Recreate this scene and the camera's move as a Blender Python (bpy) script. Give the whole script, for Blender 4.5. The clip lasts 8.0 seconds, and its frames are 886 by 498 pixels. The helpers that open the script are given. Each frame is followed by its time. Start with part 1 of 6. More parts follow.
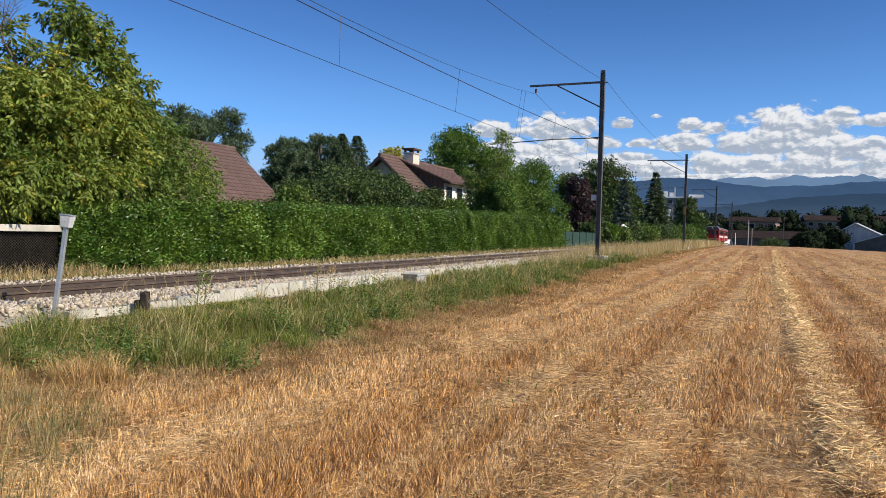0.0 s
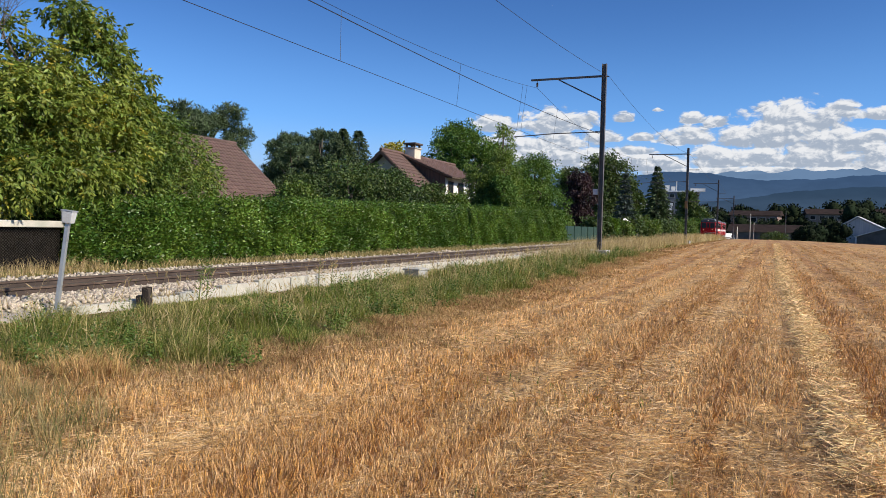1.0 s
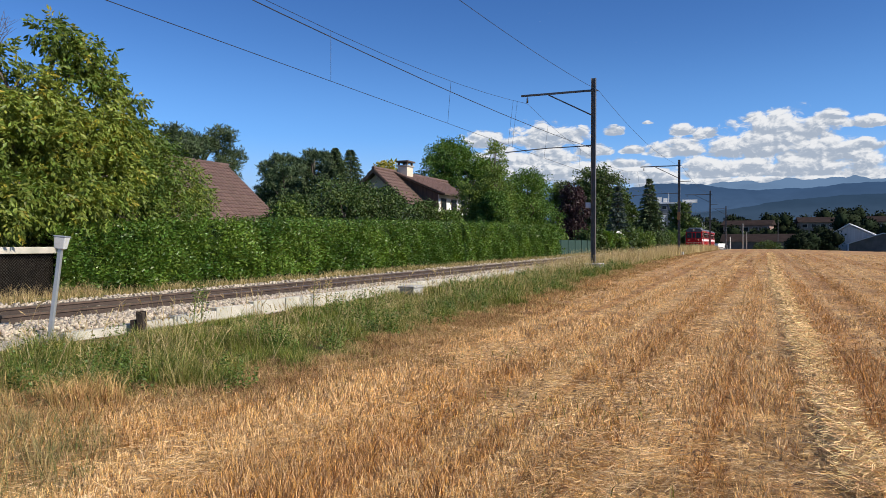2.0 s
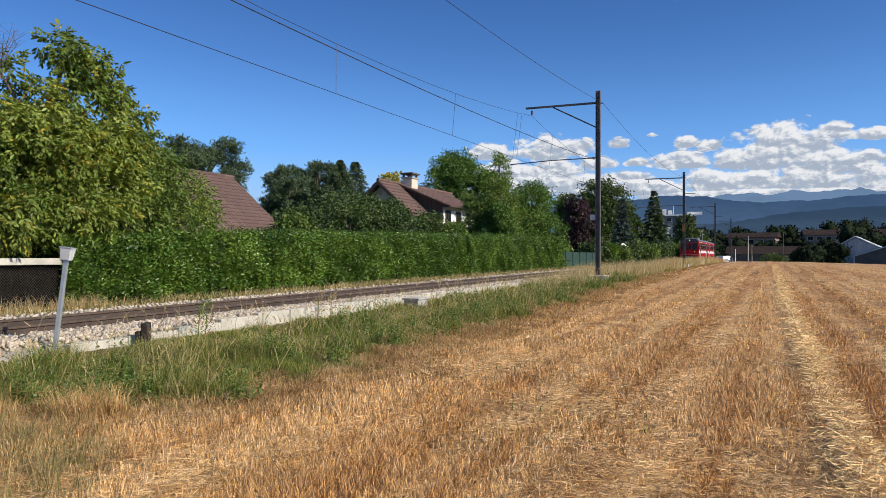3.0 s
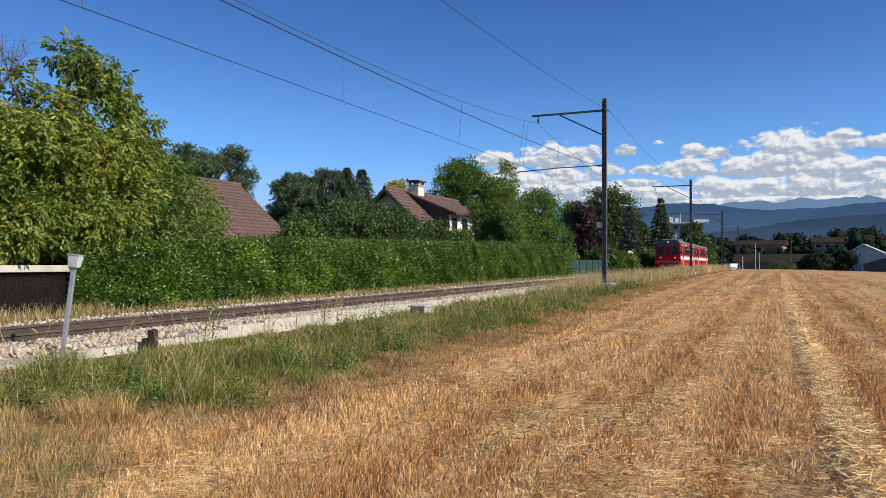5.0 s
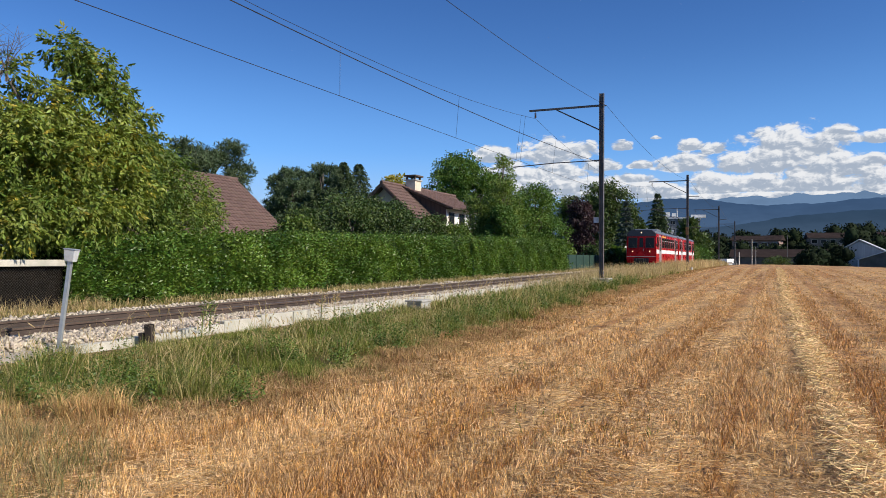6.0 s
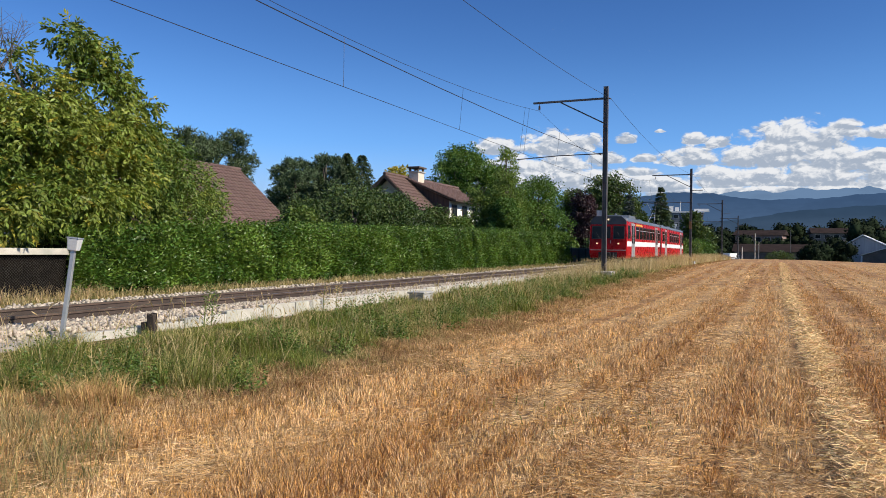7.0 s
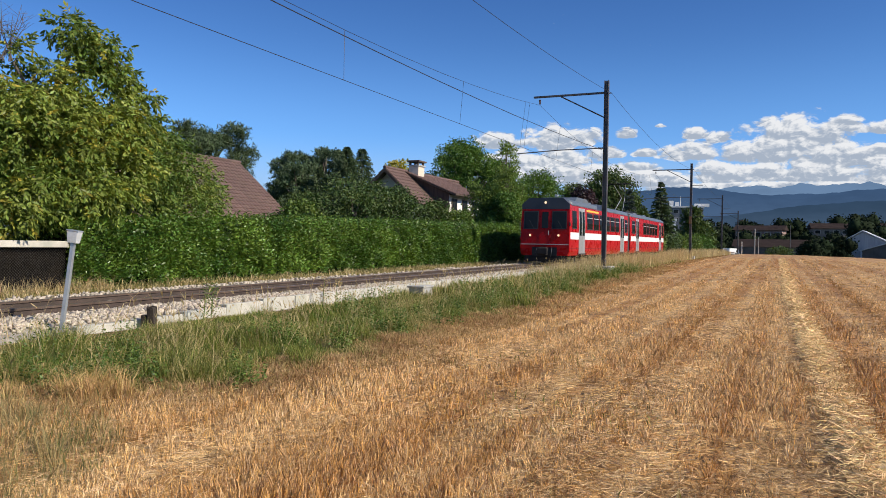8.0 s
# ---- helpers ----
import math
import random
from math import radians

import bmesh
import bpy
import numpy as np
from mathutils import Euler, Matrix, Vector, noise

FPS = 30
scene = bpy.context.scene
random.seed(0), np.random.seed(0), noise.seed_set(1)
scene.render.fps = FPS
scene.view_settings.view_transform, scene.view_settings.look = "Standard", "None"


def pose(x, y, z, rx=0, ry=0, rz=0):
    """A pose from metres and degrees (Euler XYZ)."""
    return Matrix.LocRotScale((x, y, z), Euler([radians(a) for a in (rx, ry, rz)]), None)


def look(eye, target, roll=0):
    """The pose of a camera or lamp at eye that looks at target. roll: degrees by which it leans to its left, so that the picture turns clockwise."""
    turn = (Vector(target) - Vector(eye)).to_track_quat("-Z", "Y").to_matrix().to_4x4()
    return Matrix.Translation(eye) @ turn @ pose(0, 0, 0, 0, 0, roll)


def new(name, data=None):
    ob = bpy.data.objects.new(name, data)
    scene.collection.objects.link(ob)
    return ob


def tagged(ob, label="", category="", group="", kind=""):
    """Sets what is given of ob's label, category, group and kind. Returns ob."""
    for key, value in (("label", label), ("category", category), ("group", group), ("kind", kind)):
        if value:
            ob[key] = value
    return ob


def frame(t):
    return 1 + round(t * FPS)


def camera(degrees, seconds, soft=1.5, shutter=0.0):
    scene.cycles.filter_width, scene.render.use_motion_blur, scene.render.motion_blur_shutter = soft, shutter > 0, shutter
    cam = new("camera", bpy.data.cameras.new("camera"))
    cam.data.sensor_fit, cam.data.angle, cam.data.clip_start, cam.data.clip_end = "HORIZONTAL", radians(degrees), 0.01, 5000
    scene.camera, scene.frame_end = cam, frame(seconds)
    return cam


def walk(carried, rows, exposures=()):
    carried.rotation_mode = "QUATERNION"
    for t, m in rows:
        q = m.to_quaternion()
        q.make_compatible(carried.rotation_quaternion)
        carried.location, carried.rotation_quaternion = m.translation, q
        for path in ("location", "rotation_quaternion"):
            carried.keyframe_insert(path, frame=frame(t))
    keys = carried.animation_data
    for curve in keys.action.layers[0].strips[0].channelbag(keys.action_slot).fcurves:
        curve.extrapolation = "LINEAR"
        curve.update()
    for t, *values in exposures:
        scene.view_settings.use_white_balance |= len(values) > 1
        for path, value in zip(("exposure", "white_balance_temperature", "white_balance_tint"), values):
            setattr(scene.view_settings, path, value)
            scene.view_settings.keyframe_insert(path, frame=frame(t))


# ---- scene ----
# the camera is held at one spot and only turns
cam = camera(61.9, 8.0, soft=0.75)
EYE = (0.0, 0.0, 1.55)
TURNS = [
    (0.0, 88.692, -1.579, 23.891), (0.5, 88.518, -1.425, 23.942), (1.0, 88.275, -1.424, 24.009),
    (1.5, 88.445, -0.663, 24.139), (1.7, 89.247, -0.223, 23.700), (2.8, 89.972, -0.014, 23.456),
    (3.0, 90.509, -0.164, 23.893), (3.5, 91.116, 0.343, 24.492), (4.0, 91.073, 0.313, 24.713),
    (4.5, 91.158, -0.024, 24.614), (6.0, 90.689, -0.293, 24.145), (6.5, 90.257, -0.472, 24.316),
    (7.0, 90.063, -0.789, 24.341), (7.5, 89.737, -0.975, 24.342), (8.0, 89.600, -1.000, 24.327)]
walk(cam, [(t, pose(*EYE, rx, ry, rz)) for t, rx, ry, rz in TURNS])

# ---- daylight ----
SUN_AZ, SUN_EL = 93.0, 34.0          # degrees from +y towards +x, and above the horizon
sun_to = Vector((math.sin(radians(SUN_AZ)) * math.cos(radians(SUN_EL)), math.cos(radians(SUN_AZ)) * math.cos(radians(SUN_EL)), math.sin(radians(SUN_EL))))
sun_data = bpy.data.lights.new("sun", "SUN")
sun_data.energy, sun_data.angle, sun_data.color = 5.25, radians(0.53), (1.0, 0.92, 0.79)
sun_lamp = new("sun", sun_data)
sun_lamp.matrix_world = look(sun_to * 50, (0, 0, 0))
scene.view_settings.exposure = 0.17


class Nodes:
    """Short hand for building node trees."""

    def __init__(self, tree):
        self.t = tree
        tree.nodes.clear()

    def add(self, kind, **inputs):
        n = self.t.nodes.new(kind)
        for k, v in inputs.items():
            s = n.inputs[int(k[1:])] if k[0] == "_" and k[1:].isdigit() else n.inputs[k.replace("_", " ")]
            self.put(s, v)
        return n

    def put(self, s, v):
        if isinstance(v, bpy.types.NodeSocket):
            self.t.links.new(v, s)
        elif isinstance(v, bpy.types.Node):
            self.t.links.new(v.outputs[0], s)
        else:
            s.default_value = v

    def math(self, op, a, b=0.0, clamp=False):
        n = self.t.nodes.new("ShaderNodeMath")
        n.operation, n.use_clamp = op, clamp
        self.put(n.inputs[0], a), self.put(n.inputs[1], b)
        return n.outputs[0]

    def span(self, v, a, b, c=0.0, d=1.0, smooth=True):
        n = self.t.nodes.new("ShaderNodeMapRange")
        n.interpolation_type = "SMOOTHSTEP" if smooth else "LINEAR"
        for i, x in enumerate((v, a, b, c, d)):
            self.put(n.inputs[i], x)
        return n.outputs[0]

    def mix(self, f, a, b, mode="MIX"):
        n = self.t.nodes.new("ShaderNodeMix")
        n.data_type, n.blend_type = "RGBA", mode
        self.put(n.inputs[0], f), self.put(n.inputs[6], a), self.put(n.inputs[7], b)
        return n.outputs[2]

    def noise(self, vec, scale, detail=4.0, rough=0.55):
        n = self.add("ShaderNodeTexNoise", Scale=scale, Detail=detail, Roughness=rough)
        if vec is not None:
            self.put(n.inputs["Vector"], vec)
        return n.outputs["Fac"]

    def scaled(self, vec, s, off=(0, 0, 0)):
        n = self.add("ShaderNodeMapping")
        self.put(n.inputs["Vector"], vec)
        n.inputs["Scale"].default_value, n.inputs["Location"].default_value = s, off
        return n.outputs[0]


def build_world():
    w = bpy.data.worlds.new("sky")
    scene.world = w
    w.use_nodes = True
    n = Nodes(w.node_tree)
    sky = n.t.nodes.new("ShaderNodeTexSky")
    sky.sky_type, sky.sun_disc = "NISHITA", False
    sky.sun_elevation, sky.sun_rotation = radians(SUN_EL), radians(SUN_AZ)
    sky.altitude, sky.air_density, sky.dust_density, sky.ozone_density = 450, 1.0, 0.5, 2.2
    co = n.add("ShaderNodeTexCoord").outputs["Generated"]
    sep = n.add("ShaderNodeSeparateXYZ", Vector=co)
    x, y, z = sep.outputs
    az = n.math("MULTIPLY", n.math("ARCTAN2", x, y), 57.2958)
    el = n.math("MULTIPLY", n.math("ARCSINE", z), 57.2958)

    # cumulus masses low in the north: bearing, height of the flat base, half width and rise, all in degrees
    masses = [(-20.3, 7.7, 1.7, 0.9), (-16.2, 7.8, 2.1, 1.35), (-13.8, 8.0, 1.6, 0.9), (-10.6, 8.3, 0.8, 0.5), (-17.1, 6.4, 4.6, 1.0), (-15.0, 5.2, 3.6, 0.8), (-10.1, 5.9, 2.4, 0.45),
              (-8.0, 8.95, 0.45, 0.2), (-9.2, 6.9, 0.9, 0.4), (-12.2, 6.9, 1.5, 0.6), (-5.7, 8.2, 0.95, 0.6), (-4.0, 7.9, 0.8, 0.6), (1.0, 7.6, 3.2, 1.75), (3.7, 8.4, 1.6, 0.75), (6.3, 8.1, 1.4, 0.65), (-5.8, 6.8, 2.2, 0.95), (-0.9, 6.6, 3.4, 1.3),
              (3.1, 6.0, 3.4, 1.4), (6.0, 6.5, 1.2, 0.6), (-3.9, 5.2, 2.4, 1.15), (-0.7, 5.2, 3.2, 1.0), (2.8, 5.1, 3.3, 1.1), (6.2, 4.9, 2.2, 1.2), (-0.5, 4.3, 9.5, 0.55), (-10.5, 4.9, 5.0, 1.0), (-17.0, 5.2, 6.5, 1.5)]
    pick = random.Random(5)
    masses += [(pick.uniform(9, 62), pick.uniform(4.5, 8.5), pick.uniform(1.5, 4.0), pick.uniform(0.7, 1.6)) for _ in range(9)]

    def billow(da, de):
        v = n.add("ShaderNodeCombineXYZ")
        n.put(v.inputs[0], n.math("ADD", az, da))
        n.put(v.inputs[1], n.math("MULTIPLY", n.math("ADD", el, de), 1.7))
        warp = n.add("ShaderNodeTexNoise", Vector=v.outputs[0], Scale=0.55, Detail=3.0)
        w = n.t.nodes.new("ShaderNodeVectorMath")
        w.operation = "MULTIPLY_ADD"
        n.put(w.inputs[0], warp.outputs["Color"]), n.put(w.inputs[2], v.outputs[0])
        w.inputs[1].default_value = (1.6, 1.6, 0.0)
        cell = n.t.nodes.new("ShaderNodeTexVoronoi")
        cell.feature, cell.voronoi_dimensions, cell.normalize = "SMOOTH_F1", "2D", True
        n.put(cell.inputs["Vector"], w.outputs[0])
        for k, q in (("Scale", 0.62), ("Detail", 3.0), ("Roughness", 0.52), ("Lacunarity", 2.3), ("Smoothness", 0.35)):
            cell.inputs[k].default_value = q
        return n.math("SUBTRACT", 1.0, cell.outputs["Distance"])
    body, weight, lift = -3.0, 0.001, 0.0
    for a, b, wide, rise in masses:
        dx = n.math("DIVIDE", n.math("SUBTRACT", az, a), wide)
        dy = n.math("DIVIDE", n.math("SUBTRACT", el, b), rise)
        low = n.math("MAXIMUM", dy, n.math("MULTIPLY", dy, -2.4))
        one = n.math("SUBTRACT", 1.0, n.math("ADD", n.math("MULTIPLY", dx, dx), n.math("MULTIPLY", low, low)))
        body = n.math("MAXIMUM", body, one)
        pos = n.math("MAXIMUM", one, 0.0)
        weight = n.math("ADD", weight, pos)
        lift = n.math("ADD", lift, n.math("MULTIPLY", pos, dy))
    here, above = billow(0.0, 0.0), billow(0.22, 0.26)
    thick = n.math("ADD", n.math("MULTIPLY", n.math("MAXIMUM", body, -1.2), 0.55), n.math("MULTIPLY", n.math("SUBTRACT", here, 0.655), 2.0))
    cover = n.span(thick, -0.14, 0.28)
    light = n.math("ADD", n.math("MULTIPLY", n.math("SUBTRACT", here, above), 3.2), n.math("MULTIPLY", n.math("DIVIDE", lift, weight), 0.75))
    light = n.span(n.math("ADD", light, n.span(thick, 0.5, 0.0, 0.0, 0.22)), -0.14, 0.74)
    cloud = n.mix(light, (3.0, 3.5, 4.3, 1), (6.4, 6.5, 6.7, 1))
    haze = n.mix(n.span(el, 16.0, 0.0, 0.0, 0.35), sky.outputs[0], (4.6, 6.3, 9.0, 1))
    deep = n.mix(1.0, haze, (0.44, 0.73, 1.11, 1), "MULTIPLY")
    deep = n.mix(n.span(el, 6.0, 22.0), deep, n.mix(1.0, deep, (0.66, 0.72, 0.80, 1), "MULTIPLY"))
    deep = n.mix(n.span(el, 8.5, 2.0, 0.0, 0.75), deep, (3.4, 4.5, 6.0, 1))
    col = n.mix(cover, deep, cloud)
    bg = n.add("ShaderNodeBackground", Color=col, Strength=0.116)
    n.add("ShaderNodeOutputWorld", Surface=bg)


build_world()


# ---- materials ----
def surface(name, a, b, scale=4.0, rough=0.8, metal=0.0, bump=0.0, fine=40.0, stretch=(1, 1, 1), island=0.0, pick=0.0, leaf=0.0, spec=0.5, stain=None, coat=0.0):
    """A procedural surface: two tones over a coarse and a fine noise, relief, and a shift of tone from piece to piece."""
    m = bpy.data.materials.new(name)
    m.use_nodes = True
    n = Nodes(m.node_tree)
    co = n.scaled(n.add("ShaderNodeTexCoord").outputs["Object"], stretch)
    coarse, grain = n.noise(co, scale, 4.0), n.noise(co, fine, 3.0)
    f = n.span(n.math("ADD", n.math("MULTIPLY", coarse, 0.65), n.math("MULTIPLY", grain, 0.35)), 0.33, 0.67)
    col = n.mix(f, (*a, 1), (*b, 1))
    if stain:
        col = n.mix(n.span(n.noise(co, scale * 0.37, 6.0, 0.65), 0.52, 0.72), col, (*stain, 1))
    if island or pick:
        r = n.add("ShaderNodeNewGeometry").outputs["Random Per Island"] if island else n.add("ShaderNodeObjectInfo").outputs["Random"]
        k = island or pick
        hsv = n.add("ShaderNodeHueSaturation", Color=col)
        n.put(hsv.inputs["Value"], n.span(r, 0, 1, 1 - k, 1 + k, False))
        n.put(hsv.inputs["Hue"], n.span(n.math("FRACT", n.math("MULTIPLY", r, 7.31)), 0, 1, 0.5 - 0.06 * k, 0.5 + 0.06 * k, False))
        col = hsv.outputs[0]
    bsdf = n.add("ShaderNodeBsdfPrincipled", Base_Color=col, Metallic=metal)
    n.put(bsdf.inputs["Roughness"], n.span(grain, 0.3, 0.7, max(0.02, rough - 0.08), min(1, rough + 0.08)))
    bsdf.inputs["Specular IOR Level"].default_value = spec
    bsdf.inputs["Coat Weight"].default_value = coat
    if bump:
        bn = n.add("ShaderNodeBump", Strength=bump, Distance=0.02)
        n.put(bn.inputs["Height"], n.math("ADD", coarse, n.math("MULTIPLY", grain, 0.6)))
        n.put(bsdf.inputs["Normal"], bn.outputs[0])
    out = bsdf
    if leaf:
        glow = n.add("ShaderNodeBsdfTranslucent", Color=n.mix(1.0, col, (1.25, 1.2, 0.5, 1), "MULTIPLY"))
        out = n.add("ShaderNodeMixShader", Fac=leaf)
        n.put(out.inputs[1], bsdf.outputs[0]), n.put(out.inputs[2], glow.outputs[0])
    n.add("ShaderNodeOutputMaterial", Surface=out)
    return m


def shining(name, colour, strength):
    m = bpy.data.materials.new(name)
    m.use_nodes = True
    n = Nodes(m.node_tree)
    n.add("ShaderNodeOutputMaterial", Surface=n.add("ShaderNodeEmission", Color=(*colour, 1), Strength=strength))
    return m


def field_surface(name, pale, red, soil, gaps, rows=1.0, decay=0.0):
    """Straw colours that run in long rows the way the harvester went (along y)."""
    m = bpy.data.materials.new(name)
    m.use_nodes = True
    n = Nodes(m.node_tree)
    co = n.add("ShaderNodeTexCoord").outputs["Object"]
    row = n.noise(n.scaled(co, (1.7, 0.022, 0.0), (-1.05, 0, 0)), 1.0, 4.0, 0.62)
    patch = n.noise(n.scaled(co, (0.6, 0.22, 0.0), (7, 3, 0)), 1.0, 5.0, 0.65)
    grain = n.noise(n.scaled(co, (1.0, 0.35, 1.0)), 22.0, 5.0, 0.7)
    f = n.math("ADD", n.math("MULTIPLY", row, 0.95 * rows), n.math("ADD", n.math("MULTIPLY", patch, 0.42), n.math("MULTIPLY", grain, 0.22)))
    f = n.span(f, 0.69 + 0.47 * (rows - 1), 0.91 + 0.47 * (rows - 1))
    col = n.mix(f, (*red, 1), (*pale, 1))
    col = n.mix(n.math("MULTIPLY", n.span(grain, 0.50, 0.36), gaps), col, (*soil, 1))
    if decay:
        # damp, half-rotted patches
        rot = n.span(n.noise(n.scaled(co, (0.75, 1.05, 0.0), (2.2, 8.1, 0)), 1.0, 5.0, 0.62), 0.47, 0.62)
        col = n.mix(n.math("MULTIPLY", rot, decay), col, (0.115, 0.062, 0.025, 1))
    r = n.add("ShaderNodeNewGeometry").outputs["Random Per Island"]
    hsv = n.add("ShaderNodeHueSaturation", Color=col)
    n.put(hsv.inputs["Value"], n.span(r, 0, 1, 0.48, 1.52, False))
    n.put(hsv.inputs["Saturation"], n.span(n.math("FRACT", n.math("MULTIPLY", r, 9.7)), 0, 1, 0.80, 1.12, False))
    bsdf = n.add("ShaderNodeBsdfPrincipled", Base_Color=hsv.outputs[0], Roughness=0.6)
    bsdf.inputs["Specular IOR Level"].default_value = 0.25
    bn = n.add("ShaderNodeBump", Strength=0.7, Distance=0.05)
    n.put(bn.inputs["Height"], grain), n.put(bsdf.inputs["Normal"], bn.outputs[0])
    n.add("ShaderNodeOutputMaterial", Surface=bsdf)
    return m


def meadow_surface(name, green, olive, dry, share):
    """Blades whose colour changes from patch to patch: green, olive and dried."""
    m = bpy.data.materials.new(name)
    m.use_nodes = True
    n = Nodes(m.node_tree)
    co = n.add("ShaderNodeTexCoord").outputs["Object"]
    geo = n.add("ShaderNodeNewGeometry").outputs["Random Per Island"]
    other = n.math("FRACT", n.math("MULTIPLY", geo, 13.7))
    patch = n.noise(n.scaled(co, (1, 1, 0)), 1.5, 4.0, 0.6)
    col = n.mix(n.span(n.math("ADD", patch, n.math("MULTIPLY", n.math("SUBTRACT", geo, 0.5), 0.25)), 0.35, 0.56), (*green, 1), (*olive, 1))
    spot = n.noise(n.scaled(co, (1, 1, 0), (11, 5, 0)), 0.9, 5.0, 0.65)
    col = n.mix(n.span(n.math("ADD", spot, n.math("MULTIPLY", n.math("SUBTRACT", other, 0.5), 0.42)), 0.66 - share, 0.76 - share), col, (*dry, 1))
    hsv = n.add("ShaderNodeHueSaturation", Color=col)
    n.put(hsv.inputs["Value"], n.span(other, 0, 1, 0.58, 1.42, False))
    bsdf = n.add("ShaderNodeBsdfPrincipled", Base_Color=hsv.outputs[0], Roughness=0.62)
    bsdf.inputs["Specular IOR Level"].default_value = 0.25
    glow = n.add("ShaderNodeBsdfTranslucent", Color=n.mix(1.0, hsv.outputs[0], (1.2, 1.15, 0.6, 1), "MULTIPLY"))
    out = n.add("ShaderNodeMixShader", Fac=0.28)
    n.put(out.inputs[1], bsdf.outputs[0]), n.put(out.inputs[2], glow.outputs[0])
    n.add("ShaderNodeOutputMaterial", Surface=out)
    return m


def glass_surface(name, tint=(0.016, 0.019, 0.018)):
    m = bpy.data.materials.new(name)
    m.use_nodes = True
    n = Nodes(m.node_tree)
    bsdf = n.add("ShaderNodeBsdfPrincipled", Base_Color=(*tint, 1), Roughness=0.04)
    bsdf.inputs["Specular IOR Level"].default_value = 0.16
    n.add("ShaderNodeOutputMaterial", Surface=bsdf)
    return m


def painted_haze(name, low, high, z0, z1, glow):
    """A far hillside; the blue of kilometres of air is painted in as glowing colour."""
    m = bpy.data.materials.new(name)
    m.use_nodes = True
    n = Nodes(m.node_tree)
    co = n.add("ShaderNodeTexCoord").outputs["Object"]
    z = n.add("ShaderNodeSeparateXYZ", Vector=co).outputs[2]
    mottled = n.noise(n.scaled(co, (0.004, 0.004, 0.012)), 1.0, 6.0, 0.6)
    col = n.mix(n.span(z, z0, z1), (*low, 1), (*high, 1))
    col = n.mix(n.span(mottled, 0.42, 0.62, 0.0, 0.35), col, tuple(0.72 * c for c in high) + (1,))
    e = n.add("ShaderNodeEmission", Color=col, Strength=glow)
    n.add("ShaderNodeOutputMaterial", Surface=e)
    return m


M_FIELD = field_surface("stubble_field", (0.58, 0.35, 0.135), (0.42, 0.205, 0.062), (0.050, 0.027, 0.010), 0.95, decay=0.5)
M_STALK = field_surface("standing_straw", (0.78, 0.50, 0.215), (0.58, 0.31, 0.105), (0.28, 0.14, 0.05), 0.4)
M_STRAW = field_surface("loose_straw", (0.80, 0.545, 0.26), (0.57, 0.335, 0.125), (0.28, 0.17, 0.075), 0.4, decay=0.35)
M_SWATH = surface("bleached_straw", (0.68, 0.46, 0.20), (0.90, 0.66, 0.34), 1.0, 0.6, island=0.3, spec=0.25)
M_DRYGRASS = surface("dry_grass", (0.40, 0.29, 0.13), (0.62, 0.49, 0.28), 1.5, 0.75, island=0.3, leaf=0.2, spec=0.2)
M_RUSTGRASS = surface("rusty_grass", (0.27, 0.155, 0.065), (0.50, 0.335, 0.16), 1.2, 0.8, island=0.4, leaf=0.15, spec=0.15)
M_FOOT = meadow_surface("hedge_foot_grass", (0.135, 0.165, 0.040), (0.26, 0.235, 0.085), (0.44, 0.34, 0.16), 0.14)
M_TUFT = surface("dried_tuft", (0.42, 0.25, 0.095), (0.62, 0.42, 0.19), 1.5, 0.75, island=0.3, leaf=0.2, spec=0.2)
M_CORNER = meadow_surface("corner_grass", (0.13, 0.165, 0.045), (0.31, 0.26, 0.115), (0.44, 0.32, 0.15), 0.14)
M_GRASS = meadow_surface("verge_grass", (0.090, 0.155, 0.022), (0.22, 0.235, 0.048), (0.42, 0.335, 0.15), 0.10)
M_WEED = surface("weed_leaf", (0.075, 0.135, 0.020), (0.165, 0.225, 0.038), 2.0, 0.5, island=0.3, leaf=0.3)
M_TURF = surface("turf_soil", (0.075, 0.060, 0.022), (0.15, 0.105, 0.045), 2.5, 0.95, bump=0.6, fine=25, stain=(0.22, 0.135, 0.055), spec=0.1)
M_LAWN = surface("lawn", (0.05, 0.09, 0.02), (0.10, 0.13, 0.035), 0.4, 0.95, bump=0.4, fine=12)
M_FARLAND = surface("far_land", (0.05, 0.07, 0.03), (0.12, 0.10, 0.05), 0.02, 0.95, fine=0.3)
M_BED = surface("ballast_bed", (0.22, 0.19, 0.16), (0.38, 0.34, 0.29), 6.0, 0.9, bump=0.8, fine=30)
M_STONE = surface("ballast_stone", (0.37, 0.305, 0.23), (0.56, 0.475, 0.37), 8.0, 0.9, bump=0.3, fine=60, island=0.22)
M_RAIL = surface("rusty_rail", (0.075, 0.050, 0.037), (0.14, 0.095, 0.070), 3.0, 0.65, metal=0.35, bump=0.2, fine=50)
# rust brown, darkened to paint in the shade under the rail head
M_RAILWEB = surface("rusty_shaded_rail_web", (0.036, 0.024, 0.018), (0.075, 0.050, 0.038), 3.0, 0.8, bump=0.2, fine=50)
M_RAILHEAD = surface("worn_rail_head", (0.20, 0.17, 0.15), (0.34, 0.31, 0.29), 2.0, 0.38, metal=0.85, fine=30, stretch=(1, 0.1, 1))
M_SLEEPER = surface("old_sleeper", (0.07, 0.05, 0.035), (0.15, 0.11, 0.08), 2.0, 0.85, bump=0.5, fine=30, stretch=(0.3, 2, 1), pick=0.2)
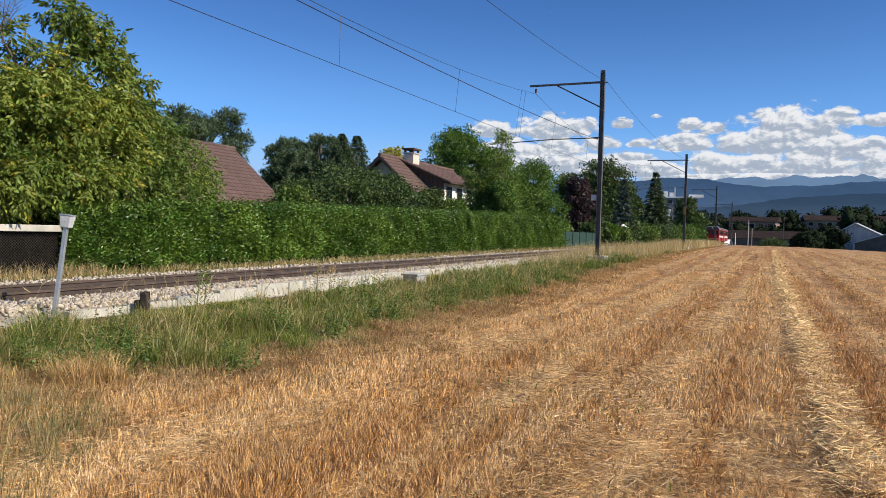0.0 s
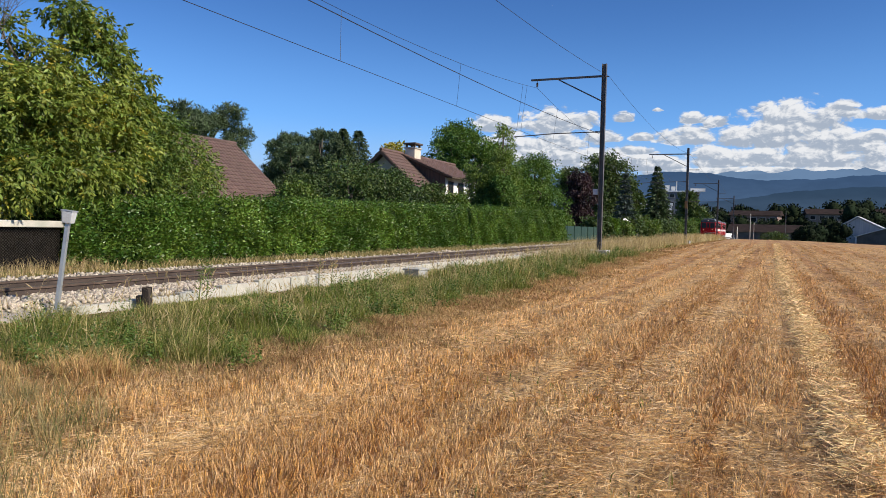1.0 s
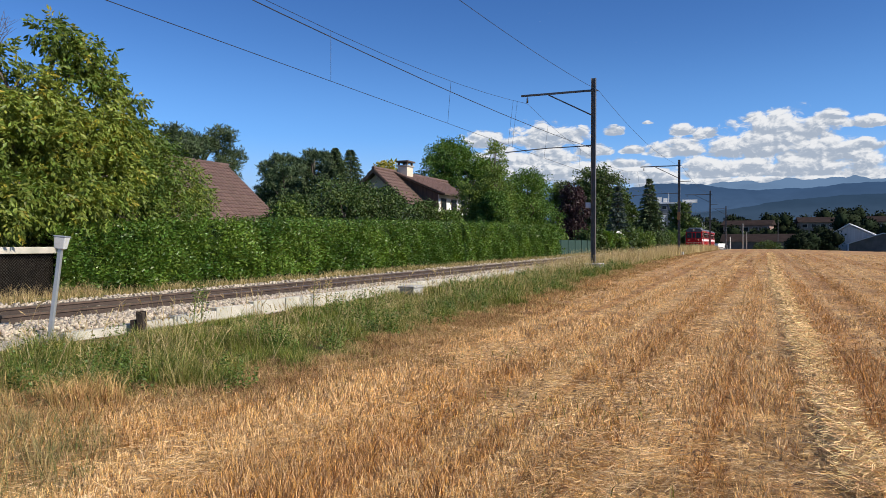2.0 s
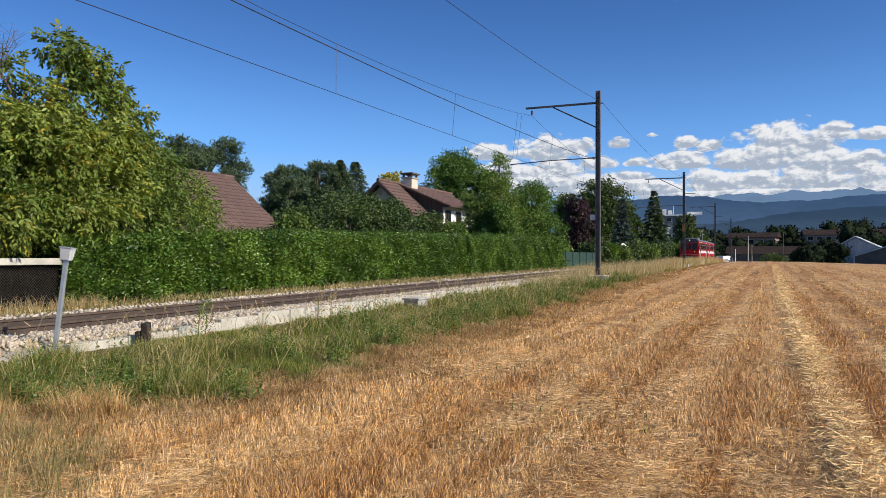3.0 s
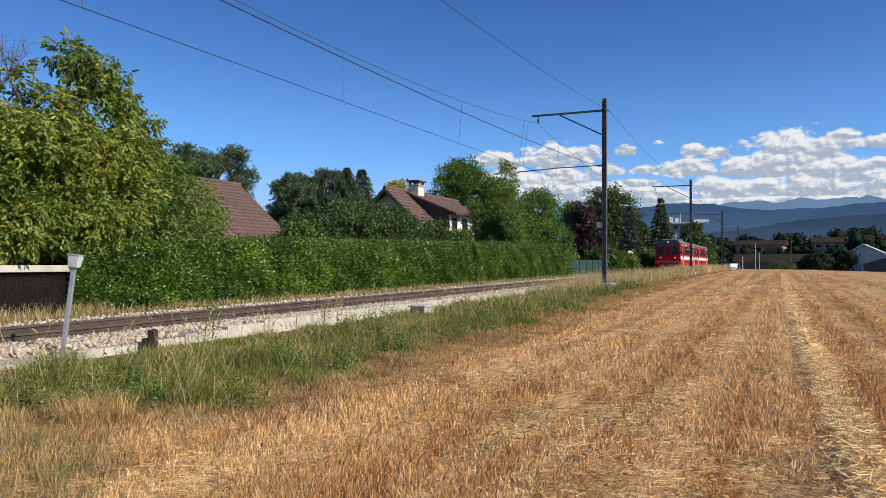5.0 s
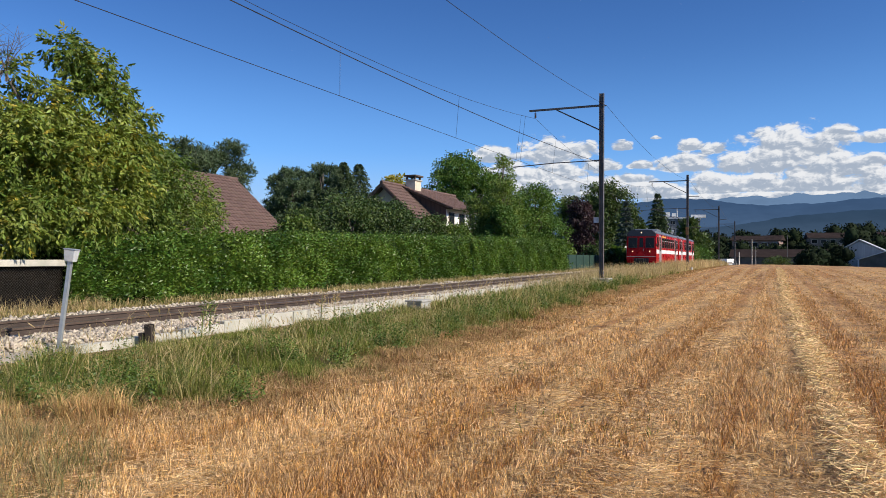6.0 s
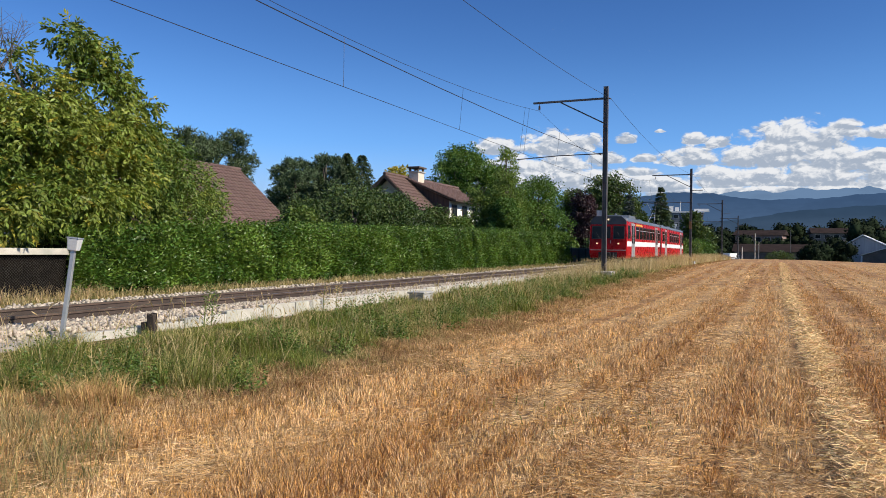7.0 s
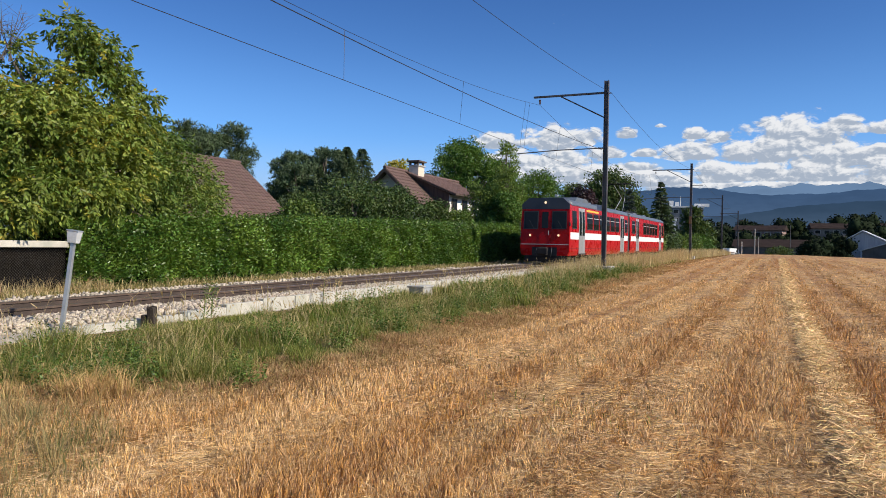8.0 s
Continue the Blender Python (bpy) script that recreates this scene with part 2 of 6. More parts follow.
M_KERB = surface("pale_concrete", (0.40, 0.365, 0.30), (0.58, 0.535, 0.45), 2.5, 0.85, bump=0.25, fine=60, pick=0.08, stain=(0.36, 0.35, 0.28))
M_CONCRETE = surface("grey_concrete", (0.32, 0.31, 0.28), (0.47, 0.45, 0.41), 3.0, 0.88, bump=0.25, fine=60, stain=(0.2, 0.2, 0.15))
M_STEEL = surface("galvanised_post", (0.40, 0.42, 0.44), (0.55, 0.57, 0.58), 6.0, 0.42, metal=0.6, fine=80)
M_MAST = surface("weathered_mast", (0.06, 0.056, 0.053), (0.135, 0.125, 0.118), 2.0, 0.45, metal=0.2, bump=0.1, fine=40, stain=(0.12, 0.08, 0.06))
M_WIRE = surface("dark_copper_wire", (0.035, 0.035, 0.04), (0.06, 0.055, 0.05), 5.0, 0.5, metal=0.6)
M_CERAMIC = surface("brown_insulator", (0.10, 0.05, 0.03), (0.16, 0.08, 0.05), 5.0, 0.25)
M_WOOD = surface("dark_timber", (0.025, 0.018, 0.013), (0.07, 0.048, 0.032), 4.0, 0.85, bump=0.5, stretch=(1, 1, 0.2))
M_HEDGE = surface("laurel_leaf", (0.056, 0.115, 0.017), (0.165, 0.26, 0.04), 0.7, 0.36, island=0.42, leaf=0.22, spec=0.5)
# near-black on purpose: the shade between the leaves is put into this colour
M_HEDGECORE = surface("hedge_inner_shade", (0.010, 0.018, 0.005), (0.022, 0.038, 0.009), 3.0, 0.95, bump=0.8, fine=14, spec=0.05)
M_WALNUT = surface("walnut_leaf", (0.105, 0.160, 0.028), (0.25, 0.295, 0.058), 0.8, 0.45, island=0.38, leaf=0.32, spec=0.28)
M_CHERRY = surface("dark_broad_leaf", (0.07, 0.125, 0.024), (0.16, 0.22, 0.045), 0.8, 0.45, island=0.36, leaf=0.25, spec=0.28)
M_YELLOWLEAF = surface("yellowing_leaf", (0.26, 0.26, 0.04), (0.46, 0.38, 0.06), 0.8, 0.5, island=0.3, leaf=0.35, spec=0.28)
M_BIRCH = surface("birch_leaf", (0.11, 0.18, 0.035), (0.20, 0.27, 0.06), 0.6, 0.5, island=0.35, leaf=0.3, spec=0.28)
M_LIME = surface("lime_tree_leaf", (0.05, 0.115, 0.02), (0.12, 0.20, 0.035), 0.4, 0.5, island=0.35, leaf=0.25, spec=0.28)
M_SHRUB = surface("shrub_leaf", (0.038, 0.07, 0.018), (0.09, 0.13, 0.034), 0.6, 0.5, island=0.4, leaf=0.2, spec=0.28)
M_PINE = surface("pine_needles", (0.042, 0.075, 0.030), (0.095, 0.14, 0.055), 0.5, 0.6, island=0.4, leaf=0.1)
M_SPRUCE = surface("spruce_needles", (0.034, 0.062, 0.022), (0.08, 0.115, 0.04), 0.5, 0.6, island=0.4, leaf=0.1)
M_BLUESPRUCE = surface("blue_spruce_needles", (0.035, 0.055, 0.05), (0.07, 0.10, 0.085), 0.5, 0.6, island=0.4, leaf=0.1)
M_PLUM = surface("maroon_leaf", (0.022, 0.010, 0.012), (0.055, 0.020, 0.022), 0.6, 0.5, island=0.4, leaf=0.2)
M_WOODS = surface("far_wood_leaf", (0.011, 0.018, 0.008), (0.022, 0.033, 0.013), 0.05, 0.95, island=0.3, fine=1.0, spec=0.1)
M_BARK = surface("grey_brown_bark", (0.07, 0.055, 0.042), (0.16, 0.13, 0.10), 5.0, 0.9, bump=0.8, stretch=(1, 1, 0.25))
M_TILE = surface("brown_roof_tile", (0.085, 0.050, 0.040), (0.155, 0.092, 0.074), 1.2, 0.75, bump=0.2, fine=18, pick=0.14, stain=(0.09, 0.06, 0.045))
M_RENDER = surface("cream_render", (0.55, 0.46, 0.35), (0.68, 0.58, 0.46), 1.0, 0.9, bump=0.15, fine=30)
M_PLASTER = surface("white_plaster", (0.72, 0.69, 0.63), (0.82, 0.79, 0.74), 1.0, 0.9, bump=0.1, fine=30)
M_TIMBER = surface("brown_boarding", (0.06, 0.04, 0.03), (0.12, 0.08, 0.055), 1.5, 0.8, bump=0.3, stretch=(6, 6, 0.5))
M_RED = surface("red_enamel", (0.34, 0.004, 0.005), (0.40, 0.006, 0.007), 0.8, 0.30, fine=3.0, spec=0.18, stain=(0.34, 0.015, 0.015))
M_WHITE = surface("white_enamel", (0.76, 0.75, 0.73), (0.84, 0.83, 0.82), 0.8, 0.35, fine=3.0)
M_YELLOW = surface("yellow_enamel", (0.72, 0.42, 0.03), (0.80, 0.50, 0.05), 1.0, 0.4)
M_ROOFGREY = surface("grey_roof_paint", (0.075, 0.095, 0.12), (0.115, 0.135, 0.165), 0.7, 0.5, fine=6.0, stain=(0.12, 0.12, 0.12))
M_CAP = surface("dark_front_paint", (0.030, 0.036, 0.046), (0.050, 0.058, 0.072), 1.0, 0.5)
M_ALU = surface("brushed_door_metal", (0.42, 0.41, 0.39), (0.55, 0.54, 0.52), 2.0, 0.4, metal=0.55, stretch=(1, 1, 0.1))
M_RUBBER = surface("black_rubber", (0.014, 0.014, 0.015), (0.03, 0.03, 0.03), 4.0, 0.7)
M_UNDER = surface("underframe_grime", (0.014, 0.012, 0.011), (0.036, 0.030, 0.026), 3.0, 0.85, metal=0.2)
M_GLASS = glass_surface("tinted_window_glass")
M_LAMP = shining("lit_headlamp", (1.0, 0.74, 0.46), 1.1)
M_MESH = surface("fence_wire", (0.05, 0.044, 0.036), (0.10, 0.088, 0.07), 5.0, 0.5, metal=0.6)
# colour of the deep shade behind the garden fence
M_FENCESHADE = surface("painted_fence_shade", (0.006, 0.005, 0.004), (0.013, 0.010, 0.008), 3.0, 0.95, fine=60, spec=0.05)
M_GREENNET = surface("green_fence_net", (0.010, 0.034, 0.024), (0.018, 0.05, 0.034), 3.0, 0.7)
M_BARNROOF = surface("grey_sheet_roof", (0.58, 0.58, 0.58), (0.70, 0.70, 0.69), 0.4, 0.55, stretch=(1, 1, 1), fine=8)
M_BARNGABLE = surface("grey_sheet_gable", (0.26, 0.27, 0.27), (0.36, 0.36, 0.35), 0.5, 0.6, stretch=(6, 1, 0.3), fine=8)
M_BARNWALL = surface("dark_barn_boards", (0.07, 0.065, 0.06), (0.13, 0.12, 0.11), 0.6, 0.85)
M_OFFICE = surface("office_cladding", (0.10, 0.11, 0.12), (0.16, 0.17, 0.18), 0.2, 0.6)
M_DULL = surface("dull_far_render", (0.14, 0.13, 0.115), (0.20, 0.185, 0.16), 0.4, 0.95, spec=0.1)
M_PINK = surface("salmon_render", (0.20, 0.13, 0.115), (0.27, 0.18, 0.15), 0.4, 0.9)
M_REDTILE = surface("red_far_tile", (0.030, 0.022, 0.020), (0.05, 0.036, 0.032), 0.5, 0.95, spec=0.03)
M_PAINTBOX = surface("grey_box_enamel", (0.50, 0.50, 0.50), (0.62, 0.62, 0.61), 7.0, 0.45, fine=70, stain=(0.40, 0.38, 0.34))
M_TILEPLATE = surface("ochre_plate", (0.14, 0.075, 0.025), (0.21, 0.11, 0.035), 4.0, 0.6)


# ---- shape helpers ----
rng = np.random.default_rng(7)


def part(name, bm, material, parent=None, label="", smooth=False):
    """Links a bmesh as one mesh object under a thing or a part."""
    me = bpy.data.meshes.new(name)
    bm.to_mesh(me)
    bm.free()
    me.materials.append(material)
    if smooth:
        for p in me.polygons:
            p.use_smooth = True
    ob = new(name, me)
    if parent is not None:
        ob.parent = parent
    if label:
        tagged(ob, label)
    return ob


def shared(name, me, parent, m):
    ob = new(name, me)
    ob.parent = parent
    ob.matrix_basis = m
    return ob


def sheet(name, verts, faces, material, parent=None, smooth=False):
    """A mesh object from numpy arrays; every face has the same number of corners."""
    verts, faces = np.asarray(verts, np.float32), np.asarray(faces, np.int32)
    me = bpy.data.meshes.new(name)
    k = faces.shape[1]
    me.vertices.add(len(verts)), me.loops.add(faces.size), me.polygons.add(len(faces))
    me.vertices.foreach_set("co", verts.ravel())
    me.loops.foreach_set("vertex_index", faces.ravel())
    me.polygons.foreach_set("loop_start", np.arange(len(faces), dtype=np.int32) * k)
    if smooth:
        me.polygons.foreach_set("use_smooth", np.ones(len(faces), bool))
    me.update(calc_edges=True)
    me.validate()
    for m in material if isinstance(material, (list, tuple)) else [material]:
        me.materials.append(m)
    ob = new(name, me)
    if parent is not None:
        ob.parent = parent
    return ob


def thing(name, m, label, category, group="", kind=""):
    ob = new(name)
    ob.empty_display_size = 0.2
    ob.matrix_basis = m
    return tagged(ob, label, category, group, kind)


def box(bm, x0, x1, y0, y1, z0, z1, bevel=0.0):
    r = bmesh.ops.create_cube(bm, size=1)
    bmesh.ops.scale(bm, vec=(x1 - x0, y1 - y0, z1 - z0), verts=r["verts"])
    bmesh.ops.translate(bm, vec=((x0 + x1) / 2, (y0 + y1) / 2, (z0 + z1) / 2), verts=r["verts"])
    if bevel:
        edges = list({e for v in r["verts"] for e in v.link_edges})
        bmesh.ops.bevel(bm, geom=edges, offset=bevel, segments=2, affect="EDGES", profile=0.5)
    return bm


def boxed(*a, **k):
    return box(bmesh.new(), *a, **k)


def rod(bm, a, b, r0, r1=None, sides=8):
    a, b = Vector(a), Vector(b)
    d = b - a
    m = Matrix.Translation((a + b) / 2) @ d.to_track_quat("Z", "Y").to_matrix().to_4x4()
    bmesh.ops.create_cone(bm, cap_ends=True, segments=sides, radius1=r0, radius2=r0 if r1 is None else r1, depth=d.length, matrix=m)
    return bm


def rods(path, r, sides=6):
    bm = bmesh.new()
    for a, b in zip(path, path[1:]):
        rod(bm, a, b, r, r, sides)
    return bm


def prism(bm, outline, axis, a, b):
    """Extrudes a closed outline, given as pairs, along an axis (0 x, 1 y, 2 z) from a to b."""
    def place(p, q, s):
        c = [p, q]
        c.insert(axis, s)
        return c
    lo = [bm.verts.new(place(p, q, a)) for p, q in outline]
    hi = [bm.verts.new(place(p, q, b)) for p, q in outline]
    bm.faces.new(lo), bm.faces.new(hi[::-1])
    for i in range(len(lo)):
        j = (i + 1) % len(lo)
        bm.faces.new((lo[i], hi[i], hi[j], lo[j]))
    bmesh.ops.recalc_face_normals(bm, faces=bm.faces)
    return bm


# ---- the lie of the land ----
TRACK_X = -10.3


def ease(a, b, v):
    t = np.clip((np.asarray(v, float) - a) / (b - a), 0, 1)
    return t * t * (3 - 2 * t)


def rail_z(y):
    return 0.50 + 0.005 * np.clip(y, -40, 62)


def field_z(x, y):
    f = np.interp(y, [-60, 3, 20, 45, 80, 115, 135, 180, 300], [-0.1, 0, 0.10, 0.38, 0.70, 0.82, 0.72, -0.2, -3.5])
    return f - 0.026 * np.clip(np.asarray(x) - 3, 0, 60) * ease(20, 110, y)


def edge_x(y):
    """Where the stubble ends and the verge begins."""
    y = np.asarray(y, float)
    return np.interp(y, [-10, 3, 4.5, 5.2, 6.05, 7.4, 10, 15, 20, 32, 56, 90, 160], [-6.8, -6.3, -6.05, -5.65, -4.9, -5.1, -5.15, -5.2, -5.5, -6.0, -6.6, -7.0, -7.5]) + 0.16 * np.sin(y * 0.9) + 0.14 * np.sin(y * 2.3 + 1)


def ground_z(x, y):
    x, y = np.asarray(x, float), np.asarray(y, float)
    f = field_z(x, y)
    w = ease(-4.4, -8.3, x) * (1 - ease(150, 260, y))
    bank = rail_z(y) - 0.33 + 0.16 * ease(-11.8, -13.2, x)
    rough = 0.02 * np.sin(x * 2.1 + y * 0.7) * np.sin(y * 1.3 - x)
    return f * (1 - w) + bank * w + rough * (np.abs(x) < 60)


def make_ground():
    def lines(near, step, far, grow=1.22):
        a, v, s = [0.0], 0.0, step
        while v < far:
            if v > near:
                s *= grow
            v += s
            a.append(v)
        return np.array(a)
    xs = np.concatenate([-lines(24, 0.4, 4600)[::-1], lines(18, 0.4, 4600)[1:]])
    ys = np.concatenate([-lines(10, 0.8, 4600)[::-1], lines(60, 0.5, 4600)[1:]])
    gx, gy = np.meshgrid(xs, ys, indexing="ij")
    v = np.stack([gx, gy, ground_z(gx, gy)], -1).reshape(-1, 3)
    nx, ny = gx.shape
    i = np.arange(nx * ny).reshape(nx, ny)
    f = np.stack([i[:-1, :-1], i[1:, :-1], i[1:, 1:], i[:-1, 1:]], -1).reshape(-1, 4)
    ob = sheet("ground", v, f, [M_FIELD, M_TURF, M_LAWN, M_FARLAND], smooth=True)
    c = v[f].mean(1)
    slot = np.where(c[:, 0] > edge_x(c[:, 1]), 0, np.where(c[:, 0] > -13.6, 1, 2))
    slot = np.where((c[:, 1] > 150) | (np.abs(c[:, 0]) > 90), 3, slot)
    ob.data.polygons.foreach_set("material_index", slot.astype(np.int32))
    return tagged(ob, "harvested golden stubble field with grassy verge along the railway", "ground", kind="structure")


make_ground()


# ---- railway ----
def make_track():
    track = thing("railway_track", pose(0, 0, 0), "single narrow-gauge railway track with rusty rails on pale ballast", "railway track", kind="structure")
    ys = list(np.arange(-24.0, 150.1, 6.0)) + [200.0]
    head = [(-0.032, 0.0), (-0.032, -0.035), (-0.010, -0.048), (-0.010, -0.125), (-0.062, -0.14), (-0.062, -0.15)]
    prof = head + [(-x, z) for x, z in head[::-1]]
    for side in (-0.53, 0.53):
        bm = bmesh.new()
        rings = []
        for y in ys:
            rings.append([bm.verts.new((TRACK_X + side + x, y, float(rail_z(y)) + z)) for x, z in prof])
        for a, b in zip(rings, rings[1:]):
            for k in range(len(prof)):
                j = (k + 1) % len(prof)
                bm.faces.new((a[k], b[k], b[j], a[j]))
        bmesh.ops.recalc_face_normals(bm, faces=bm.faces)
        rail = part("rail", bm, M_RAIL, track, "rusty brown steel rail")
        rail.data.materials.append(M_RAILHEAD)
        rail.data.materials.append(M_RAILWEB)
        for p in rail.data.polygons:
            if p.normal.z > 0.9 and p.center.z > float(rail_z(p.center.y)) - 0.01:
                p.material_index = 1
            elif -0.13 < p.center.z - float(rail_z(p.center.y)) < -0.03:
                # web faces take the colour with the head's shade in it
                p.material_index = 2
    me = part("sleeper", boxed(-0.95, 0.95, -0.12, 0.12, -0.29, -0.152, bevel=0.015), M_SLEEPER, track)
    me.matrix_basis = pose(TRACK_X, -6, float(rail_z(-6)))
    for k in range(1, 130):
        y = -6 + 0.66 * k
        shared("sleeper", me.data, track, pose(TRACK_X + rng.uniform(-0.02, 0.02), y, float(rail_z(y)), 0, 0, rng.uniform(-1, 1)))


def make_ballast():
    xs = np.array([-12.25, -11.75, -11.3, -10.3, -9.3, -8.95, -8.62])
    dz = np.array([-0.24, -0.06, -0.09, -0.17, -0.15, -0.16, -0.34])
    ys = np.arange(-25, 201, 1.0)
    gx, gy = np.meshgrid(xs, ys, indexing="ij")
    v = np.stack([gx, gy, rail_z(gy) + dz[:, None]], -1).reshape(-1, 3)
    i = np.arange(gx.size).reshape(gx.shape)
    f = np.stack([i[:-1, :-1], i[1:, :-1], i[1:, 1:], i[:-1, 1:]], -1).reshape(-1, 4)
    tagged(sheet("ballast_bed", v, f, M_BED, smooth=True), "pale grey gravel bed under the railway track", "gravel bed", kind="structure")
    # loose stones on the shoulders
    n = 26000
    y = np.where(rng.random(n) < 0.55, rng.uniform(3, 18, n), rng.uniform(18, 60, n))
    u = rng.random(n)
    x = np.where(u < 0.62, rng.uniform(-9.72, -8.84, n), np.where(u < 0.8, rng.uniform(-12.2, -10.9, n), rng.uniform(-10.75, -9.85, n)))
    base = np.interp(x, xs, dz) + rail_z(y)
    size = rng.uniform(0.015, 0.036, n) * np.where(y > 25, 1.35, 1.0)
    base = base + np.where((np.abs(x - TRACK_X) < 0.5), -0.02, 0.012) + rng.uniform(-0.01, 0.02, n)
    unit = np.array([[a, b, c] for c in (-1, 1) for b in (-1, 1) for a in (-1, 1)], float)
    quad = np.array([[0, 2, 3, 1], [4, 5, 7, 6], [0, 1, 5, 4], [2, 6, 7, 3], [0, 4, 6, 2], [1, 3, 7, 5]])
    w = unit[None] * (size[:, None] * rng.uniform(0.55, 1.15, (n, 3)) * np.array([1.1, 1.1, 0.8]))[:, None, :]
    w = w * rng.uniform(0.55, 1.15, (n, 8, 1)) + rng.normal(0, 0.14, (n, 8, 3)) * size[:, None, None]
    t1, t2 = rng.uniform(-0.6, 0.6, (n, 1)), rng.uniform(-0.6, 0.6, (n, 1))
    w = np.stack([w[..., 0] + t1 * w[..., 2], w[..., 1] + t2 * w[..., 2], w[..., 2] - t1 * w[..., 0] - t2 * w[..., 1]], -1)
    a = rng.uniform(0, 6.28, n)
    ca, sa = np.cos(a)[:, None], np.sin(a)[:, None]
    w = np.stack([w[..., 0] * ca - w[..., 1] * sa, w[..., 0] * sa + w[..., 1] * ca, w[..., 2]], -1)
    w += np.stack([x, y, base], -1)[:, None]
    f = (quad[None] + 8 * np.arange(n)[:, None, None]).reshape(-1, 4)
    tagged(sheet("ballast_stones", w.reshape(-1, 3), f, M_STONE), "pale angular crushed stones beside the rails", "gravel", kind="stuff")


def make_kerb():
    kerb = thing("kerb", pose(0, 0, 0), "pale concrete kerb slabs edging the ballast", "kerb", kind="structure")
    me = part("slab", boxed(-0.07, 0.07, -0.495, 0.495, -0.34, 0, bevel=0.012), M_KERB, kerb)
    first = True
    for k in range(48):
        y = 7.6 + k
        z = float(rail_z(y)) - 0.085 - 0.12 * float(ease(12, 8, y)) + rng.uniform(-0.005, 0.005)
        m = pose(-8.72 + rng.uniform(-0.008, 0.008), y, z, rng.uniform(-0.3, 0.3), rng.uniform(-0.8, 0.8), rng.uniform(-0.5, 0.5))
        if first:
            me.matrix_basis, first = m, False
        else:
            shared("slab", me.data, kerb, m)


make_track()
make_ballast()
make_kerb()


# ---- overhead line ----
MASTS = [(-7.2, 33.75), (-7.2, 70.5), (-7.25, 113.0), (-7.25, 160.0)]
PREV = (-7.2, -6.0)


def make_mast(x, y, top, sign=False):
    g = float(ground_z(x, y))
    z0 = float(rail_z(y))
    m = thing("catenary_mast", pose(x, y, 0), "tall weathered steel overhead-line mast on a concrete footing", "mast", "catenary masts along the railway")
    bm = bmesh.new()
    outline = [(-0.10, -0.10), (0.10, -0.10), (0.10, -0.085), (0.006, -0.085), (0.006, 0.085), (0.10, 0.085), (0.10, 0.10), (-0.10, 0.10), (-0.10, 0.085), (-0.006, 0.085), (-0.006, -0.085), (-0.10, -0.085)]
    prism(bm, [(q, p) for p, q in outline], 2, g + 0.1, top)
    part("post", bm, M_MAST, m, "dark rolled-steel H post")
    part("footing", boxed(-0.42, 0.42, -0.42, 0.42, g - 0.3, g + 0.34, bevel=0.03), M_CONCRETE, m, "grey concrete footing block")
    a = z0 + 7.90
    part("bracket_arm", box(bmesh.new(), -3.45, 0.0, -0.045, 0.045, a - 0.045, a + 0.045, bevel=0.01), M_MAST, m)
    part("brace", rod(bmesh.new(), (-2.12, 0, a - 0.05), (-0.1, 0, a - 1.12), 0.03), M_MAST, m)
    bm = rod(bmesh.new(), (-3.15, 0, a - 0.05), (-3.15, 0, a - 0.14), 0.012)
    for k in range(4):
        rod(bm, (-3.15, 0, a - 0.14 - 0.055 * k), (-3.15, 0, a - 0.175 - 0.055 * k), 0.055, 0.04, 10)
    part("insulator", bm, M_CERAMIC, m, "brown ribbed insulator")
    c = z0 + 5.36
    part("registration_arm", rods([(-0.1, 0, c + 0.02), (-2.2, 0, c), (-4.25, 0, c - 0.10)], 0.024), M_MAST, m)
    bm = bmesh.new()
    for k in range(4):
        rod(bm, (-0.14 - 0.06 * k, 0, c + 0.02), (-0.175 - 0.06 * k, 0, c + 0.02), 0.05, 0.038, 10)
    part("arm_insulator", bm, M_CERAMIC, m)
    part("feeder_bracket", rod(bmesh.new(), (0.0, 0, a - 0.03), (0.22, 0, a - 0.03), 0.025), M_MAST, m)
    if sign:
        part("sign_plate", boxed(-0.36, -0.11, -0.02, 0.0, z0 + 2.52, z0 + 2.78, bevel=0.006), M_PAINTBOX, m, "small grey number plate turned dull")
    else:
        if y < 100:
            part("warning_plate", boxed(-0.15, 0.11, -0.13, -0.11, z0 + 2.95, z0 + 3.65, bevel=0.006), M_TILEPLATE, m, "weathered ochre warning plate")
        part("cross_bar", rod(bmesh.new(), (0.0, 0, a - 1.45), (1.0, 0, a - 1.45), 0.03), M_MAST, m)
    return m


make_mast(*MASTS[0], 9.12, True)
for mx, my in MASTS[1:]:
    make_mast(mx, my, 9.25)
make_mast(*PREV, 8.9)


def sagging(a, b, sag, n=14):
    a, b = Vector(a), Vector(b)
    return [a.lerp(b, k / n) - Vector((0, 0, 4 * sag * (k / n) * (1 - k / n))) for k in range(n + 1)]


